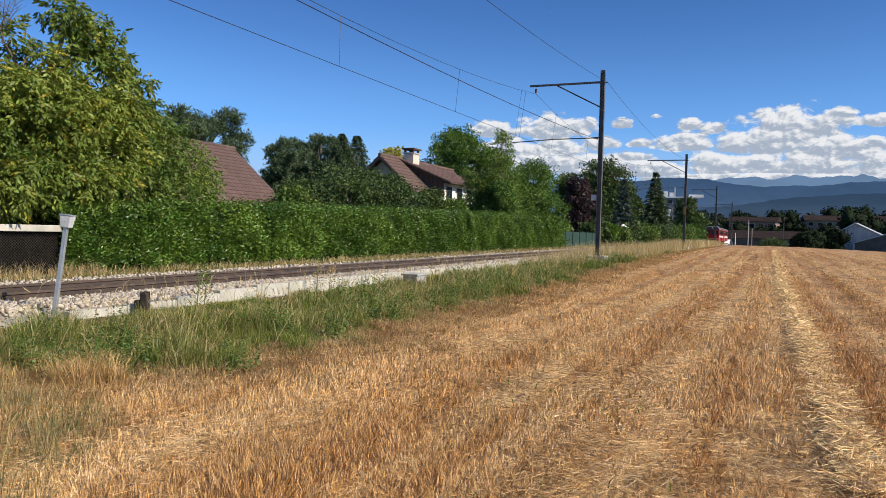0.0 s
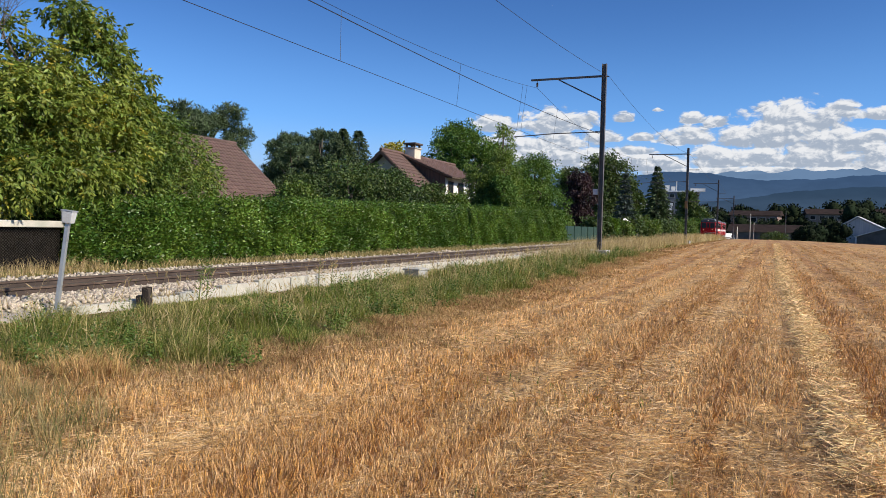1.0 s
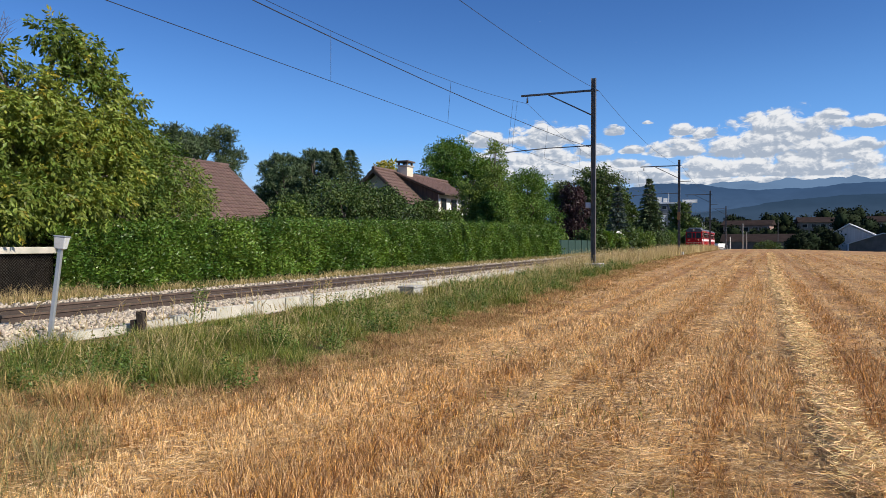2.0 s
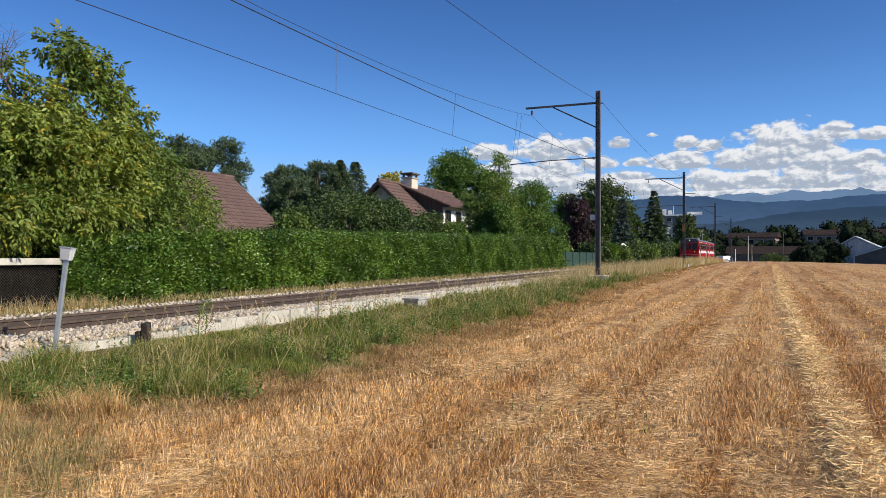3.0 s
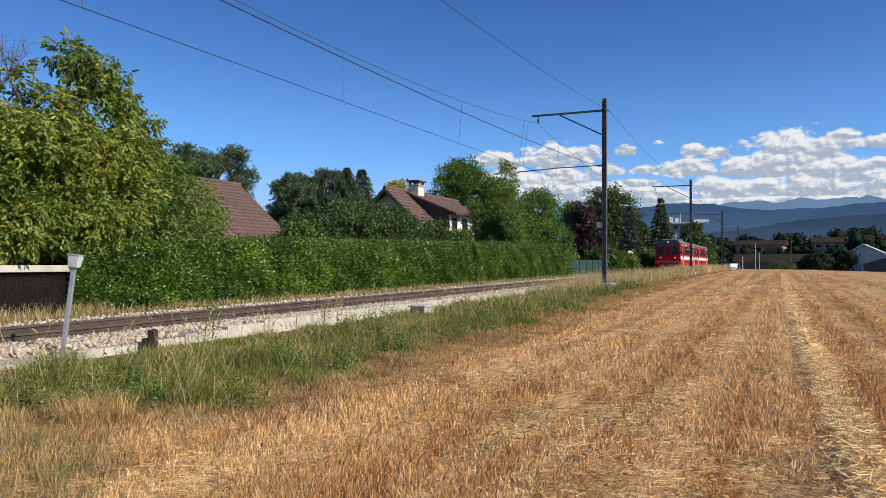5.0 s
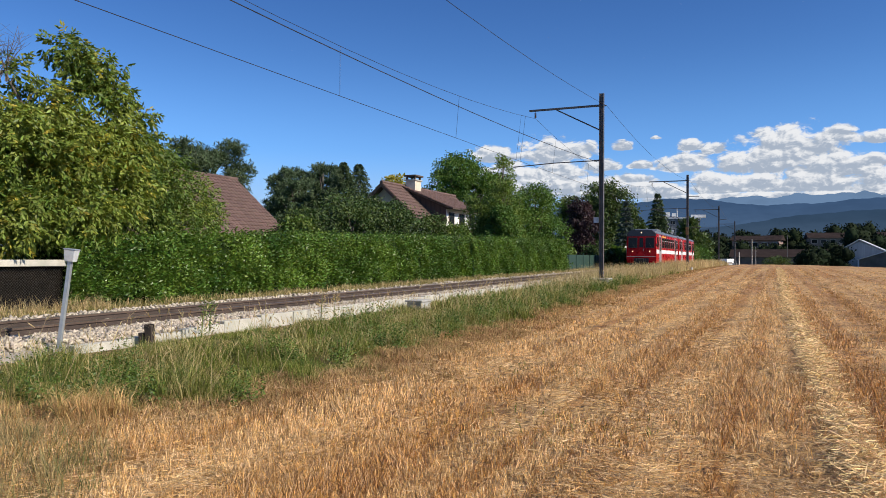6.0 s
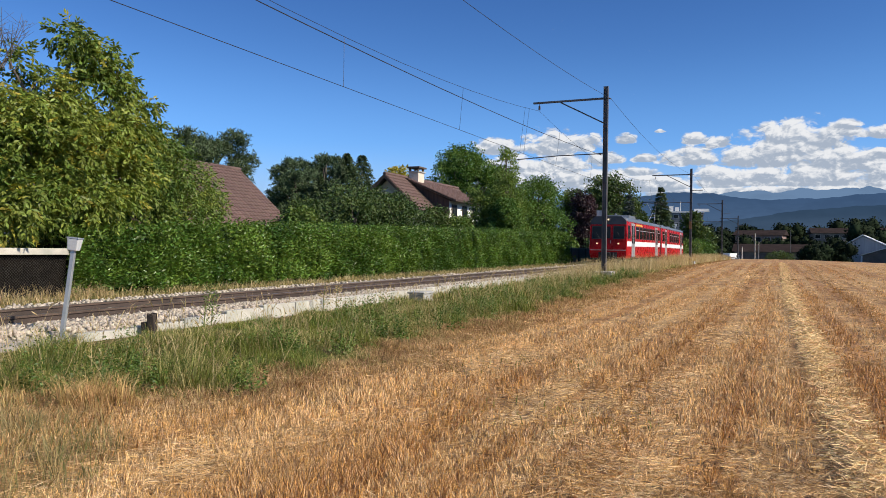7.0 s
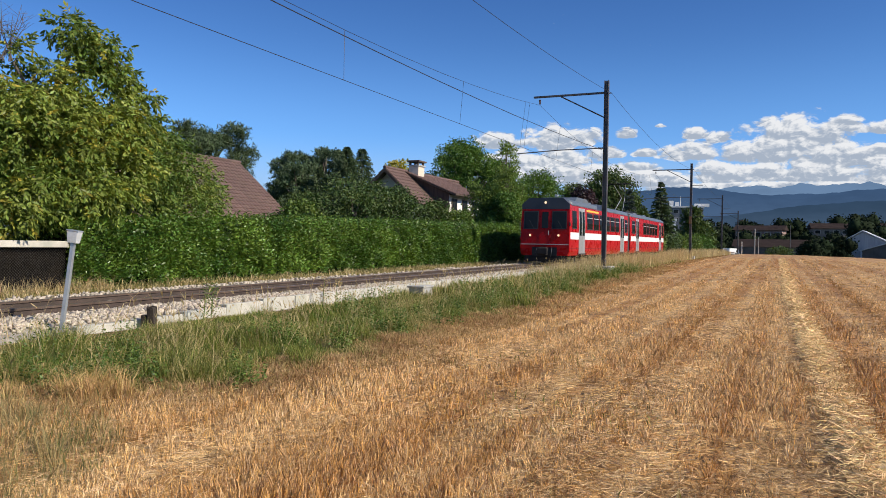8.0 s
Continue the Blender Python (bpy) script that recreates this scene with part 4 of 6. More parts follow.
def woodwork(base, top, r, blobs, lean=(0, 0)):
    """Trunk with limbs that reach into each clump of the crown."""
    base, top = Vector(base), Vector(top)
    bend = base.lerp(top, 0.5) + Vector((rng.uniform(-0.1, 0.1), rng.uniform(-0.1, 0.1), 0))
    pieces = [tube([base - Vector((0, 0, 0.3)), base + Vector((0, 0, 0.15)), bend, top], [r * 1.5, r * 1.1, r * 0.85, r * 0.5])]
    for x, y, z, q in blobs:
        c = Vector((x, y, z))
        s = base.lerp(top, float(np.clip((z - base.z) / max(top.z - base.z, 0.1) * 0.7, 0.3, 0.95)))
        m = s.lerp(c, 0.5) + Vector((0, 0, 0.12 * q))
        pieces.append(tube([s, m, c, c + Vector((rng.uniform(-0.5, 0.5) * q, rng.uniform(-0.5, 0.5) * q, 0.6 * q))], [r * 0.42, r * 0.30, r * 0.16, r * 0.04], 5))
    return joined(pieces)


def crown_points(blobs, n, hollow=0.55, flat=0.88):
    """Points in the outer layers of the clumps, thinned so that the outline is uneven with gaps."""
    b = np.array(blobs, float)
    w = b[:, 3] ** 2
    k = rng.choice(len(b), int(n * 1.5), p=w / w.sum())
    d = unit(rng.normal(size=(len(k), 3)))
    lump = 1 + 0.22 * np.sin(d[:, 0] * 5 + k) * np.cos(d[:, 1] * 6 + 2 * k) + 0.16 * np.sin(d[:, 2] * 9 + 3 * k)
    rad = (hollow + (1.08 - hollow) * rng.random(len(k)) ** 0.6) * lump
    p = b[k, :3] + d * (b[k, 3] * rad)[:, None] * np.array([1, 1, flat])
    gap = np.sin(p[:, 0] * 2.9 + 1.3 * np.sin(p[:, 2] * 2.1)) + np.sin(p[:, 1] * 3.3 + 0.7) + np.sin(p[:, 2] * 3.9 + p[:, 0])
    keep = gap > -1.35 + 0.5 * rng.random(len(k))
    return p[keep][:n], d[keep][:n]


def plant(name, base, top, r, blobs, n, size, material, label, category, group="", width=0.45, droop=0.6, extra=None, hollow=0.55):
    t = thing(name, pose(0, 0, 0), label, category, group)
    if r:
        v, f = woodwork(base, top, r, blobs)
        sheet("trunk", v, f, M_BARK, t, True)
    p, d = crown_points(blobs, n, hollow)
    ax = d * 0.6 + rng.normal(0, 0.6, d.shape) + np.array([0, 0, -droop])
    v, f = leaves(p, ax, size * rng.uniform(0.65, 1.35, len(p)), width)
    sheet("crown", v, f, material, t)
    if extra:
        mat, share = extra
        p, d = crown_points(blobs, int(n * share), 0.8)
        v, f = leaves(p, d * 0.6 + rng.normal(0, 0.6, d.shape) + np.array([0, 0, -droop]), size * rng.uniform(0.6, 1.2, len(p)), width)
        sheet("autumn_leaves", v, f, mat, t)
    return t


def round_blobs(x, y, z0, z1, hw, k=14, taper=0.35, q=0.42):
    """Clumps that fill an egg-shaped crown."""
    out = []
    for i in range(k):
        u = (i + 0.5) / k
        z = z0 + (z1 - z0) * u
        ring = hw * math.sqrt(max(0.06, 1 - abs(2 * u - 0.85) ** 2.2)) * (1 - taper * u)
        a = i * 2.4 + rng.uniform(-0.4, 0.4)
        d = ring * rng.uniform(0.25, 0.72)
        s = max(0.3 * hw, q * hw * rng.uniform(0.8, 1.25))
        out.append((x + d * math.cos(a), y + d * math.sin(a), min(z, z1 - s * 0.8), s))
    return out


def broad_tree(name, x, y, top, hw, material, n, size, label, category="tree", low=0.22, group="", extra=None, k=14, droop=0.4, taper=0.35):
    g = float(ground_z(x, y))
    h = top - g
    b = round_blobs(x, y, g + low * h, top, hw, k, taper)
    return plant(name, (x, y, g), (x, y, g + 0.72 * h), 0.03 * h + 0.03, b, n, size, material, label, category, group, 0.6, droop, extra)


def conifer(x, y, top, hw, material, n, label, power=0.9, base_share=0.06, size=0.5, group="", name="conifer_tree", tiered=0.55):
    """Spruce-like: tiers of drooping boughs round a straight stem."""
    g = float(ground_z(x, y))
    h = top - g
    t = thing(name, pose(0, 0, 0), label, "conifer", group)
    v, f = tube([(x, y, g - 0.3), (x, y, g + h * 0.5), (x, y, top - 0.05)], [0.03 * h, 0.018 * h, 0.01], 6)
    sheet("trunk", v, f, M_BARK, t, True)
    u = rng.random(n) ** 1.15
    tier = np.round(u * h / 0.55) * 0.55 / h
    u = np.clip((1 - tiered) * u + tiered * tier, base_share, 0.985)
    a = rng.uniform(0, 6.28, n)
    bough = 0.72 + 0.28 * np.sin(a * 5 + np.floor(u * h / 0.55) * 2.1)
    r = hw * (1 - u) ** power * bough * rng.random(n) ** 0.45
    p = np.stack([x + r * np.cos(a), y + r * np.sin(a), g + u * h - 0.28 * r], -1)
    ax = np.stack([np.cos(a), np.sin(a), -0.45 + 0 * a], -1) + rng.normal(0, 0.35, (n, 3))
    v, f = leaves(p, ax, size * rng.uniform(0.5, 1.2, n) * (1 - 0.5 * u), 0.34)
    sheet("needles", v, f, material, t)
    return t


def pine_tree(x, y, top, hw, n, label, group="dark pines behind the gardens", k=12, material=None):
    """Bare stem below, flat plates of tufted needles above."""
    g = float(ground_z(x, y))
    h = top - g
    b = []
    for i in range(k):
        u = 0.42 + 0.58 * (i + 0.5) / k
        a = i * 2.4
        d = hw * rng.uniform(0.35, 0.95) * (1.15 - 0.75 * abs(u - 0.62))
        s = hw * rng.uniform(0.30, 0.44)
        b.append((x + d * math.cos(a), y + d * math.sin(a), min(g + u * h, top - 0.6 * s), s))
    t = thing("pine_tree", pose(0, 0, 0), label, "pine tree", group)
    v, f = woodwork((x, y, g), (x, y, g + 0.93 * h), 0.022 * h + 0.05, b)
    sheet("trunk", v, f, M_BARK, t, True)
    p, d = crown_points(b, n // 6, 0.30, 0.80)
    p[:, 2] = p[:, 2] - 0.15 * d[:, 2]
    p = np.repeat(p, 6, 0)
    ax = rng.normal(0, 1, p.shape) + np.array([0, 0, 0.55])
    v, f = leaves(p, ax, 0.32 * rng.uniform(0.6, 1.25, len(p)), 0.19)
    sheet("needles", v, f, material or M_PINE, t)


# ---- clipped hedge behind the line ----
def hedge_top(y):
    return np.interp(y, [4, 11, 12, 16.7, 21.8, 31.5, 39, 53], [1.88, 1.90, 1.95, 2.18, 2.31, 2.49, 2.62, 2.84])


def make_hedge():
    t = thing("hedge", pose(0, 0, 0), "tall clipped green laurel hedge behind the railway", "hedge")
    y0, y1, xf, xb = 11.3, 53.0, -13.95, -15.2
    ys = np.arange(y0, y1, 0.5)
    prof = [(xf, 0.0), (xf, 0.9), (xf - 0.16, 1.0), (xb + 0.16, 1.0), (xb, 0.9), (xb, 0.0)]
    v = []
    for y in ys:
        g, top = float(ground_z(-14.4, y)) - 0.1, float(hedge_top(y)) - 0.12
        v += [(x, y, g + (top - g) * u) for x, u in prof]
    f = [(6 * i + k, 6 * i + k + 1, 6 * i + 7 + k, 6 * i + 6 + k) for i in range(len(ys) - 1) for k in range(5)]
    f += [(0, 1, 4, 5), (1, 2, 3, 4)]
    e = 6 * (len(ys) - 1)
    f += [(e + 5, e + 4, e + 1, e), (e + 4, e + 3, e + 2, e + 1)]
    # solid body added behind the leaves, coloured as their inner shade
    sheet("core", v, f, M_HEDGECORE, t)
    n = 25000
    y = y0 - 0.1 + (y1 - y0 + 0.2) * rng.random(n) ** 1.25
    top, g = hedge_top(y), ground_z(-14.4, y)
    u = rng.random(n)
    on_top = rng.random(n) < 0.22
    bulge = 0.09 * np.sin(y * 1.9 + 0.6 * np.sin(y * 0.7)) + 0.06 * np.sin(y * 4.3 + u * 5) + 0.05 * np.sin(u * 11 + y * 2)
    x = np.where(on_top, rng.uniform(xb, xf + 0.1, n), xf + 0.07 + bulge - 0.22 * u ** 6 + rng.normal(0, 0.05, n))
    z = np.where(on_top, top - 0.33 + 0.05 * np.sin(y * 3.1) + rng.normal(0, 0.05, n), g + 0.05 + (top - g - 0.40) * u)
    keep = ~((~on_top) & (np.sin(y * 2.3 + 0.9 * np.sin(y * 0.7)) + 0.7 * np.sin(y * 6.1 + 1.5 * u) < -0.85) & (rng.random(n) < 0.6))
    p, n = np.stack([x, y, z], -1)[keep], int(keep.sum())
    stem = np.stack([rng.normal(0.10, 0.10, n), rng.normal(0, 0.12, n), np.ones(n)], -1) * rng.uniform(0.22, 0.46, n)[:, None]
    grow = np.interp(p[:, 1], [12, 50], [0.118, 0.14])
    pieces = []
    for j in range(9):
        a = j * 2.4 + rng.uniform(-0.5, 0.5, n)
        q = p + stem * ((j + 0.5) / 9)
        ax = np.stack([0.55 + 0.7 * np.cos(a), 0.8 * np.sin(a), rng.normal(0.30, 0.45, n)], -1)
        pieces.append(leaves(q, ax, grow * rng.uniform(0.6, 1.2, n) * (1 - 0.03 * j), 0.5))
    lv, lf = joined(pieces)
    sheet("foliage", lv, lf, M_HEDGE, t)


make_hedge()


def make_garden_fence():
    t = thing("garden_fence", pose(0, 0, 0), "wire mesh fence with a whitewashed concrete top beam", "fence")
    part("top_beam", boxed(-14.02, -13.86, 2.0, 11.2, 1.33, 1.47, bevel=0.012), M_KERB, t, "weathered white concrete beam")
    part("base_beam", boxed(-14.0, -13.88, 2.0, 11.2, 0.18, 0.40, bevel=0.01), M_CONCRETE, t)
    for y in (3.0, 5.5, 8.0):
        part("post", boxed(-14.0, -13.9, y - 0.06, y + 0.06, 0.3, 1.34, bevel=0.008), M_CONCRETE, t)
    # added sheet that paints the dark under the trees behind the mesh
    part("shade_sheet", boxed(-14.03, -14.02, 2.0, 11.2, 0.38, 1.34), M_FENCESHADE, t, "near-black sheet standing in for the deep shade behind the wire")
    p, d = [], []
    for k in np.arange(1.0, 12.2, 0.06):
        for side in (-1, 1):
            lo = max(0.0, (2.0 - k) * side / 0.83 if side > 0 else (k - 11.15) / 0.83)
            hi = min(1.0, (11.15 - k) / 0.83 if side > 0 else (k - 2.0) / 0.83)
            if hi > lo:
                p.append((-13.94, k + side * 0.83 * lo, 0.5 + 0.83 * lo))
                d.append((0.0, side * 0.83 * (hi - lo), 0.83 * (hi - lo)))
    p, d = np.array(p), np.array(d)
    s = unit(np.cross(d, np.array([1.0, 0, 0]))) * 0.0015
    v = np.stack([p - s, p + s, p + d + s, p + d - s], 1).reshape(-1, 3)
    f = np.arange(4)[None] + 4 * np.arange(len(p))[:, None]
    tagged(sheet("wire_mesh", v, f, M_MESH, t), kind="stuff")


make_garden_fence()
for x, y, top, hw in ((-15.3, 9.6, 2.3, 1.1), (-15.4, 8.0, 2.4, 1.2), (-15.2, 11.0, 2.2, 0.9)):
    broad_tree("fence_shrub", x, y, top, hw, M_SHRUB, 5500, 0.13, "dark shaded shrub behind the wire fence", "shrub", 0.02, "shrubs behind the fence", taper=0.1)


# ---- garden trees ----
def make_walnut():
    t = thing("walnut_tree", pose(0, 0, 0), "large leafy walnut tree with yellowing leaves behind a fence", "tree")
    b = [(-15.5, 11.0, 5.4, 0.55), (-15.2, 11.2, 4.9, 0.75), (-15.0, 10.5, 4.3, 0.9), (-14.8, 11.95, 6.3, 0.42), (-14.8, 12.6, 6.0, 0.55), (-14.7, 13.05, 5.5, 0.5), (-15.0, 12.4, 5.2, 0.65),
         (-15.0, 11.7, 4.5, 0.75), (-14.8, 12.9, 4.7, 0.75), (-14.8, 13.5, 4.2, 0.62), (-14.6, 13.95, 5.1, 0.26), (-14.9, 14.1, 4.5, 0.42), (-14.7, 10.8, 3.6, 0.95), (-14.7, 12.0, 3.7, 1.0),
         (-14.5, 10.8, 2.8, 0.9), (-14.4, 12.0, 2.7, 0.85), (-14.4, 10.1, 2.3, 0.65), (-14.6, 13.2, 3.2, 0.75), (-15.6, 9.4, 3.6, 1.3), (-16.6, 11.6, 4.0, 1.3), (-16.2, 13.0, 3.4, 1.1), (-15.0, 11.4, 2.3, 0.6)]
    v, f = woodwork((-16.2, 11.6, 0.45), (-15.3, 12.1, 5.0), 0.17, b)
    sheet("trunk", v, f, M_BARK, t, True)
    for name, material, n, size, hollow in (("crown", M_WALNUT, 7400, 0.14, 0.30), ("autumn_leaves", M_YELLOWLEAF, 520, 0.125, 0.7)):
        p, d = crown_points(b, n, hollow)
        v, f = sprays(p, d, 8, rng.uniform(0.16, 0.34, len(p)), size)
        sheet(name, v, f, material, t)


def make_cherry():
    t = thing("cherry_tree", pose(0, 0, 0), "dark green broad-leaved tree above the hedge", "tree")
    b = [(-15.4, 14.6, 4.15, 0.55), (-15.4, 15.3, 4.15, 0.5), (-15.5, 16.05, 3.65, 0.66), (-15.6, 16.85, 3.2, 0.62), (-15.6, 17.6, 2.75, 0.4), (-15.2, 14.9, 3.2, 0.75), (-15.3, 16.0, 2.6, 0.68),
         (-16.2, 15.4, 3.5, 1.0), (-15.1, 13.9, 3.4, 0.75), (-15.3, 13.4, 2.6, 0.8), (-15.2, 14.6, 2.4, 0.7)]
    v, f = woodwork((-15.9, 15.4, 0.5), (-15.7, 15.5, 3.6), 0.13, b)
    sheet("trunk", v, f, M_BARK, t, True)
    for name, material, n, size in (("crown", M_CHERRY, 3700, 0.10), ("pale_leaves", M_WALNUT, 1300, 0.10)):
        p, d = crown_points(b, n, 0.35)
        v, f = sprays(p, d, 6, rng.uniform(0.16, 0.30, len(p)), size, 0.45)
        sheet(name, v, f, material, t)


make_walnut()
make_cherry()


def make_dead_branch():
    t = thing("dead_branch", pose(-0.1, -0.25, 0), "bare brown dead branches over the walnut crown", "branch")
    pieces = []
    for k in range(16):
        s = Vector((-15.4 + rng.uniform(-0.2, 0.2), 10.9 + rng.uniform(-0.3, 0.3), 5.4))
        d = Vector((rng.uniform(-0.5, 0.4), rng.uniform(-0.7, 0.7), rng.uniform(0.9, 1.35)))
        q = [s, s + d * 0.5 + Vector((rng.uniform(-0.1, 0.1), rng.uniform(-0.1, 0.1), 0)), s + d]
        pieces.append(tube(q, [0.014, 0.008, 0.003], 4))
        for j in range(8):
            a = s + d * rng.uniform(0.4, 0.9)
            pieces.append(tube([a, a + Vector((rng.uniform(-0.3, 0.3), rng.uniform(-0.3, 0.3), rng.uniform(0.05, 0.3)))], [0.005, 0.002], 3))
    v, f = joined(pieces)
    sheet("twigs", v, f, M_BARK, t)


make_dead_branch()
for x, y, top, hw, n in ((-40.0, 41.6, 9.5, 3.0, 26000), (-40.2, 44.7, 10.5, 3.0, 34000), (-40.8, 47.6, 7.2, 1.6, 8000)):
    pine_tree(x, y, top, hw, n, "dark green pine standing behind the brown roof", k=18, material=M_SPRUCE)
for x, y, top, hw, n in ((-38.6, 53.4, 9.4, 2.5, 18000), (-37.4, 56.6, 9.9, 2.4, 18000), (-36.2, 50.6, 7.8, 2.0, 12000)):
    pine_tree(x, y, top, hw, n, "tall dark pine with flat needle plates in a garden")
conifer(-31.6, 50.9, 9.3, 3.4, M_SPRUCE, 30000, "dark bushy conifer beside the tiled house", 0.72, size=0.36, tiered=0.15)
conifer(-39.8, 67.1, 11.5, 3.6, M_SPRUCE, 20000, "dark pointed conifer rising behind the tiled house", 0.6, size=0.45, tiered=0.2)
conifer(-33.6, 50.0, 7.6, 2.6, M_SPRUCE, 18000, "broad dark conifer among the pines", 0.72, size=0.36, tiered=0.15)
SH = "garden shrubs behind the hedge"
for x, y, top, hw, mat in ((-21.8, 31.1, 3.95, 1.7, M_SHRUB), (-20.4, 29.0, 3.4, 1.3, M_CHERRY), (-22.0, 35.8, 5.2, 2.6, M_SHRUB), (-20.6, 34.0, 4.3, 1.9, M_SHRUB), (-19.8, 37.1, 4.4, 2.2, M_SHRUB), (-18.7, 39.8, 4.1, 1.7, M_SHRUB), (-18.0, 41.5, 3.5, 1.5, M_CHERRY), (-21.4, 39.8, 5.0, 1.9, M_SHRUB), (-23.5, 41.0, 5.4, 1.9, M_SHRUB)):
    broad_tree("garden_shrub", x, y, top, hw, mat, 7800, 0.145, "dense dark green garden shrub behind the hedge", "shrub", 0.05, SH, taper=0.15)
broad_tree("lime_tree", -29.3, 69.0, 11.9, 4.4, M_LIME, 42000, 0.2, "full green deciduous tree behind the house", low=0.18, k=22)
broad_tree("lime_tree", -25.6, 69.5, 9.9, 3.3, M_LIME, 20000, 0.23, "green deciduous tree beside the house", low=0.15)
broad_tree("yellow_tree", -35.1, 66.3, 9.9, 1.9, M_YELLOWLEAF, 3500, 0.3, "tree with yellow-green foliage behind the chimney")
plant("birch_tree", (-16.0, 45.2, 0.5), (-16.0, 45.2, 7.9), 0.05,
      [(-16.0 + 0.95 * (1.15 - u) * math.sin(7.1 * u * 9), 45.2 + 1.1 * (1.15 - u) * math.cos(5.3 * u * 9), 1.4 + 6.75 * u, 1.05 - 0.70 * u) for u in [0.97 * k / 33 for k in range(34)]],
      24000, 0.125, M_BIRCH, "slender light green birch above the hedge", "tree", width=0.55, droop=-0.1, hollow=0.3)
broad_tree("birch_tree", -17.6, 45.0, 5.9, 1.5, M_BIRCH, 13000, 0.115, "low light green birch above the hedge", low=0.05, droop=0.8)
broad_tree("hazel_tree", -15.3, 49.8, 6.6, 2.7, M_LIME, 24000, 0.13, "rounded green hazel at the end of the hedge", low=0.03, k=20, taper=0.2)
broad_tree("hazel_tree", -14.9, 50.2, 4.2, 1.7, M_LIME, 12000, 0.13, "low green hazel beside the hedge end", low=0.01, taper=0.1)
broad_tree("hazel_tree", -15.9, 47.6, 5.7, 1.7, M_LIME, 12000, 0.13, "green hazel standing between birch and hedge end", low=0.03, taper=0.2)
broad_tree("hazel_tree", -15.6, 44.0, 4.8, 1.5, M_LIME, 12000, 0.13, "green hazel growing out of the hedge", low=0.03)
broad_tree("plum_tree", -17.7, 72.9, 7.3, 2.0, M_PLUM, 13000, 0.19, "dark maroon-leaved plum tree", low=0.05, taper=0.2)
broad_tree("maple_tree", -19.4, 93.5, 11.0, 4.6, M_SHRUB, 18000, 0.3, "dark green tree behind the maroon plum", low=0.1, k=20)
broad_tree("maple_tree", -24.9, 96.9, 9.6, 2.8, M_SHRUB, 12000, 0.3, "dark green tree at the garden edge", low=0.1)
broad_tree("maple_tree", -17.2, 97.0, 8.2, 2.4, M_SHRUB, 11000, 0.3, "dark green roadside tree", low=0.05)
conifer(-15.1, 83.7, 8.1, 1.7, M_BLUESPRUCE, 6500, "blue-green spruce with drooping boughs", 0.8, size=0.6)
conifer(-15.2, 108.9, 11.0, 3.3, M_SPRUCE, 9000, "tall dark spruce beside the railway", 0.85, size=0.8)
conifer(-18.0, 110.6, 7.7, 2.2, M_SPRUCE, 4500, "shorter dark spruce beside a taller one", 0.85, size=0.8)
for x, y, top, hw, mat in ((-14.6, 68.9, 2.8, 1.9, M_SHRUB), (-14.4, 76.0, 2.5, 2.0, M_CHERRY), (-14.6, 84.0, 3.5, 2.2, M_SHRUB), (-14.4, 92.0, 3.2, 2.2, M_CHERRY), (-14.2, 104.0, 3.2, 2.4, M_SHRUB), (-14.4, 118.0, 3.4, 2.6, M_CHERRY), (-14.0, 132.0, 3.6, 2.8, M_CHERRY), (-13.6, 148.0, 4.2, 3.2, M_LIME), (-17.5, 64.0, 2.9, 1.7, M_CHERRY)):
    broad_tree("lineside_shrub", x, y, top, hw, mat, 5000, 0.26, "green wild shrub along the railway", "shrub", 0.03, "lineside shrubs", taper=0.12)
broad_tree("poplar_tree", -14.9, 150.0, 9.4, 3.0, M_SHRUB, 5000, 0.55, "dark green tree past the railway mast", low=0.05)
broad_tree("poplar_tree", -15.4, 176.0, 7.2, 3.6, M_SHRUB, 5000, 0.6, "dark green spreading tree by the line", low=0.05)


def make_box_bush():
    t = thing("clipped_bush", pose(0, 0, 0), "bright green clipped garden bush by the green fence", "bush")
    n = 5000
    d = unit(rng.normal(size=(n, 3)))
    d = np.sign(d) * np.abs(d) ** 0.6
    p = np.array([-14.2, 70.0, 1.75]) + d * np.array([0.95, 1.2, 0.92])
    v, f = leaves(p, d + rng.normal(0, 0.5, d.shape), 0.2 * rng.uniform(0.7, 1.3, n), 0.6)
    sheet("foliage", v, f, M_HEDGE, t)
    # added dark body, painted as the shade inside the bush
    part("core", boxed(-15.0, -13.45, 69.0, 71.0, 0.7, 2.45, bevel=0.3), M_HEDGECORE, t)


make_box_bush()


def make_green_fence():
    t = thing("net_fence", pose(0, 0, 0), "green privacy net fence on thin posts", "fence")
    part("net", boxed(-14.43, -14.41, 53.4, 67.5, 0.75, 1.85), M_GREENNET, t)
    for k in range(7):
        part("post", rod(bmesh.new(), (-14.38, 53.4 + 2.33 * k, 0.5), (-14.38, 53.4 + 2.33 * k, 1.95), 0.03), M_GREENNET, t)


make_green_fence()


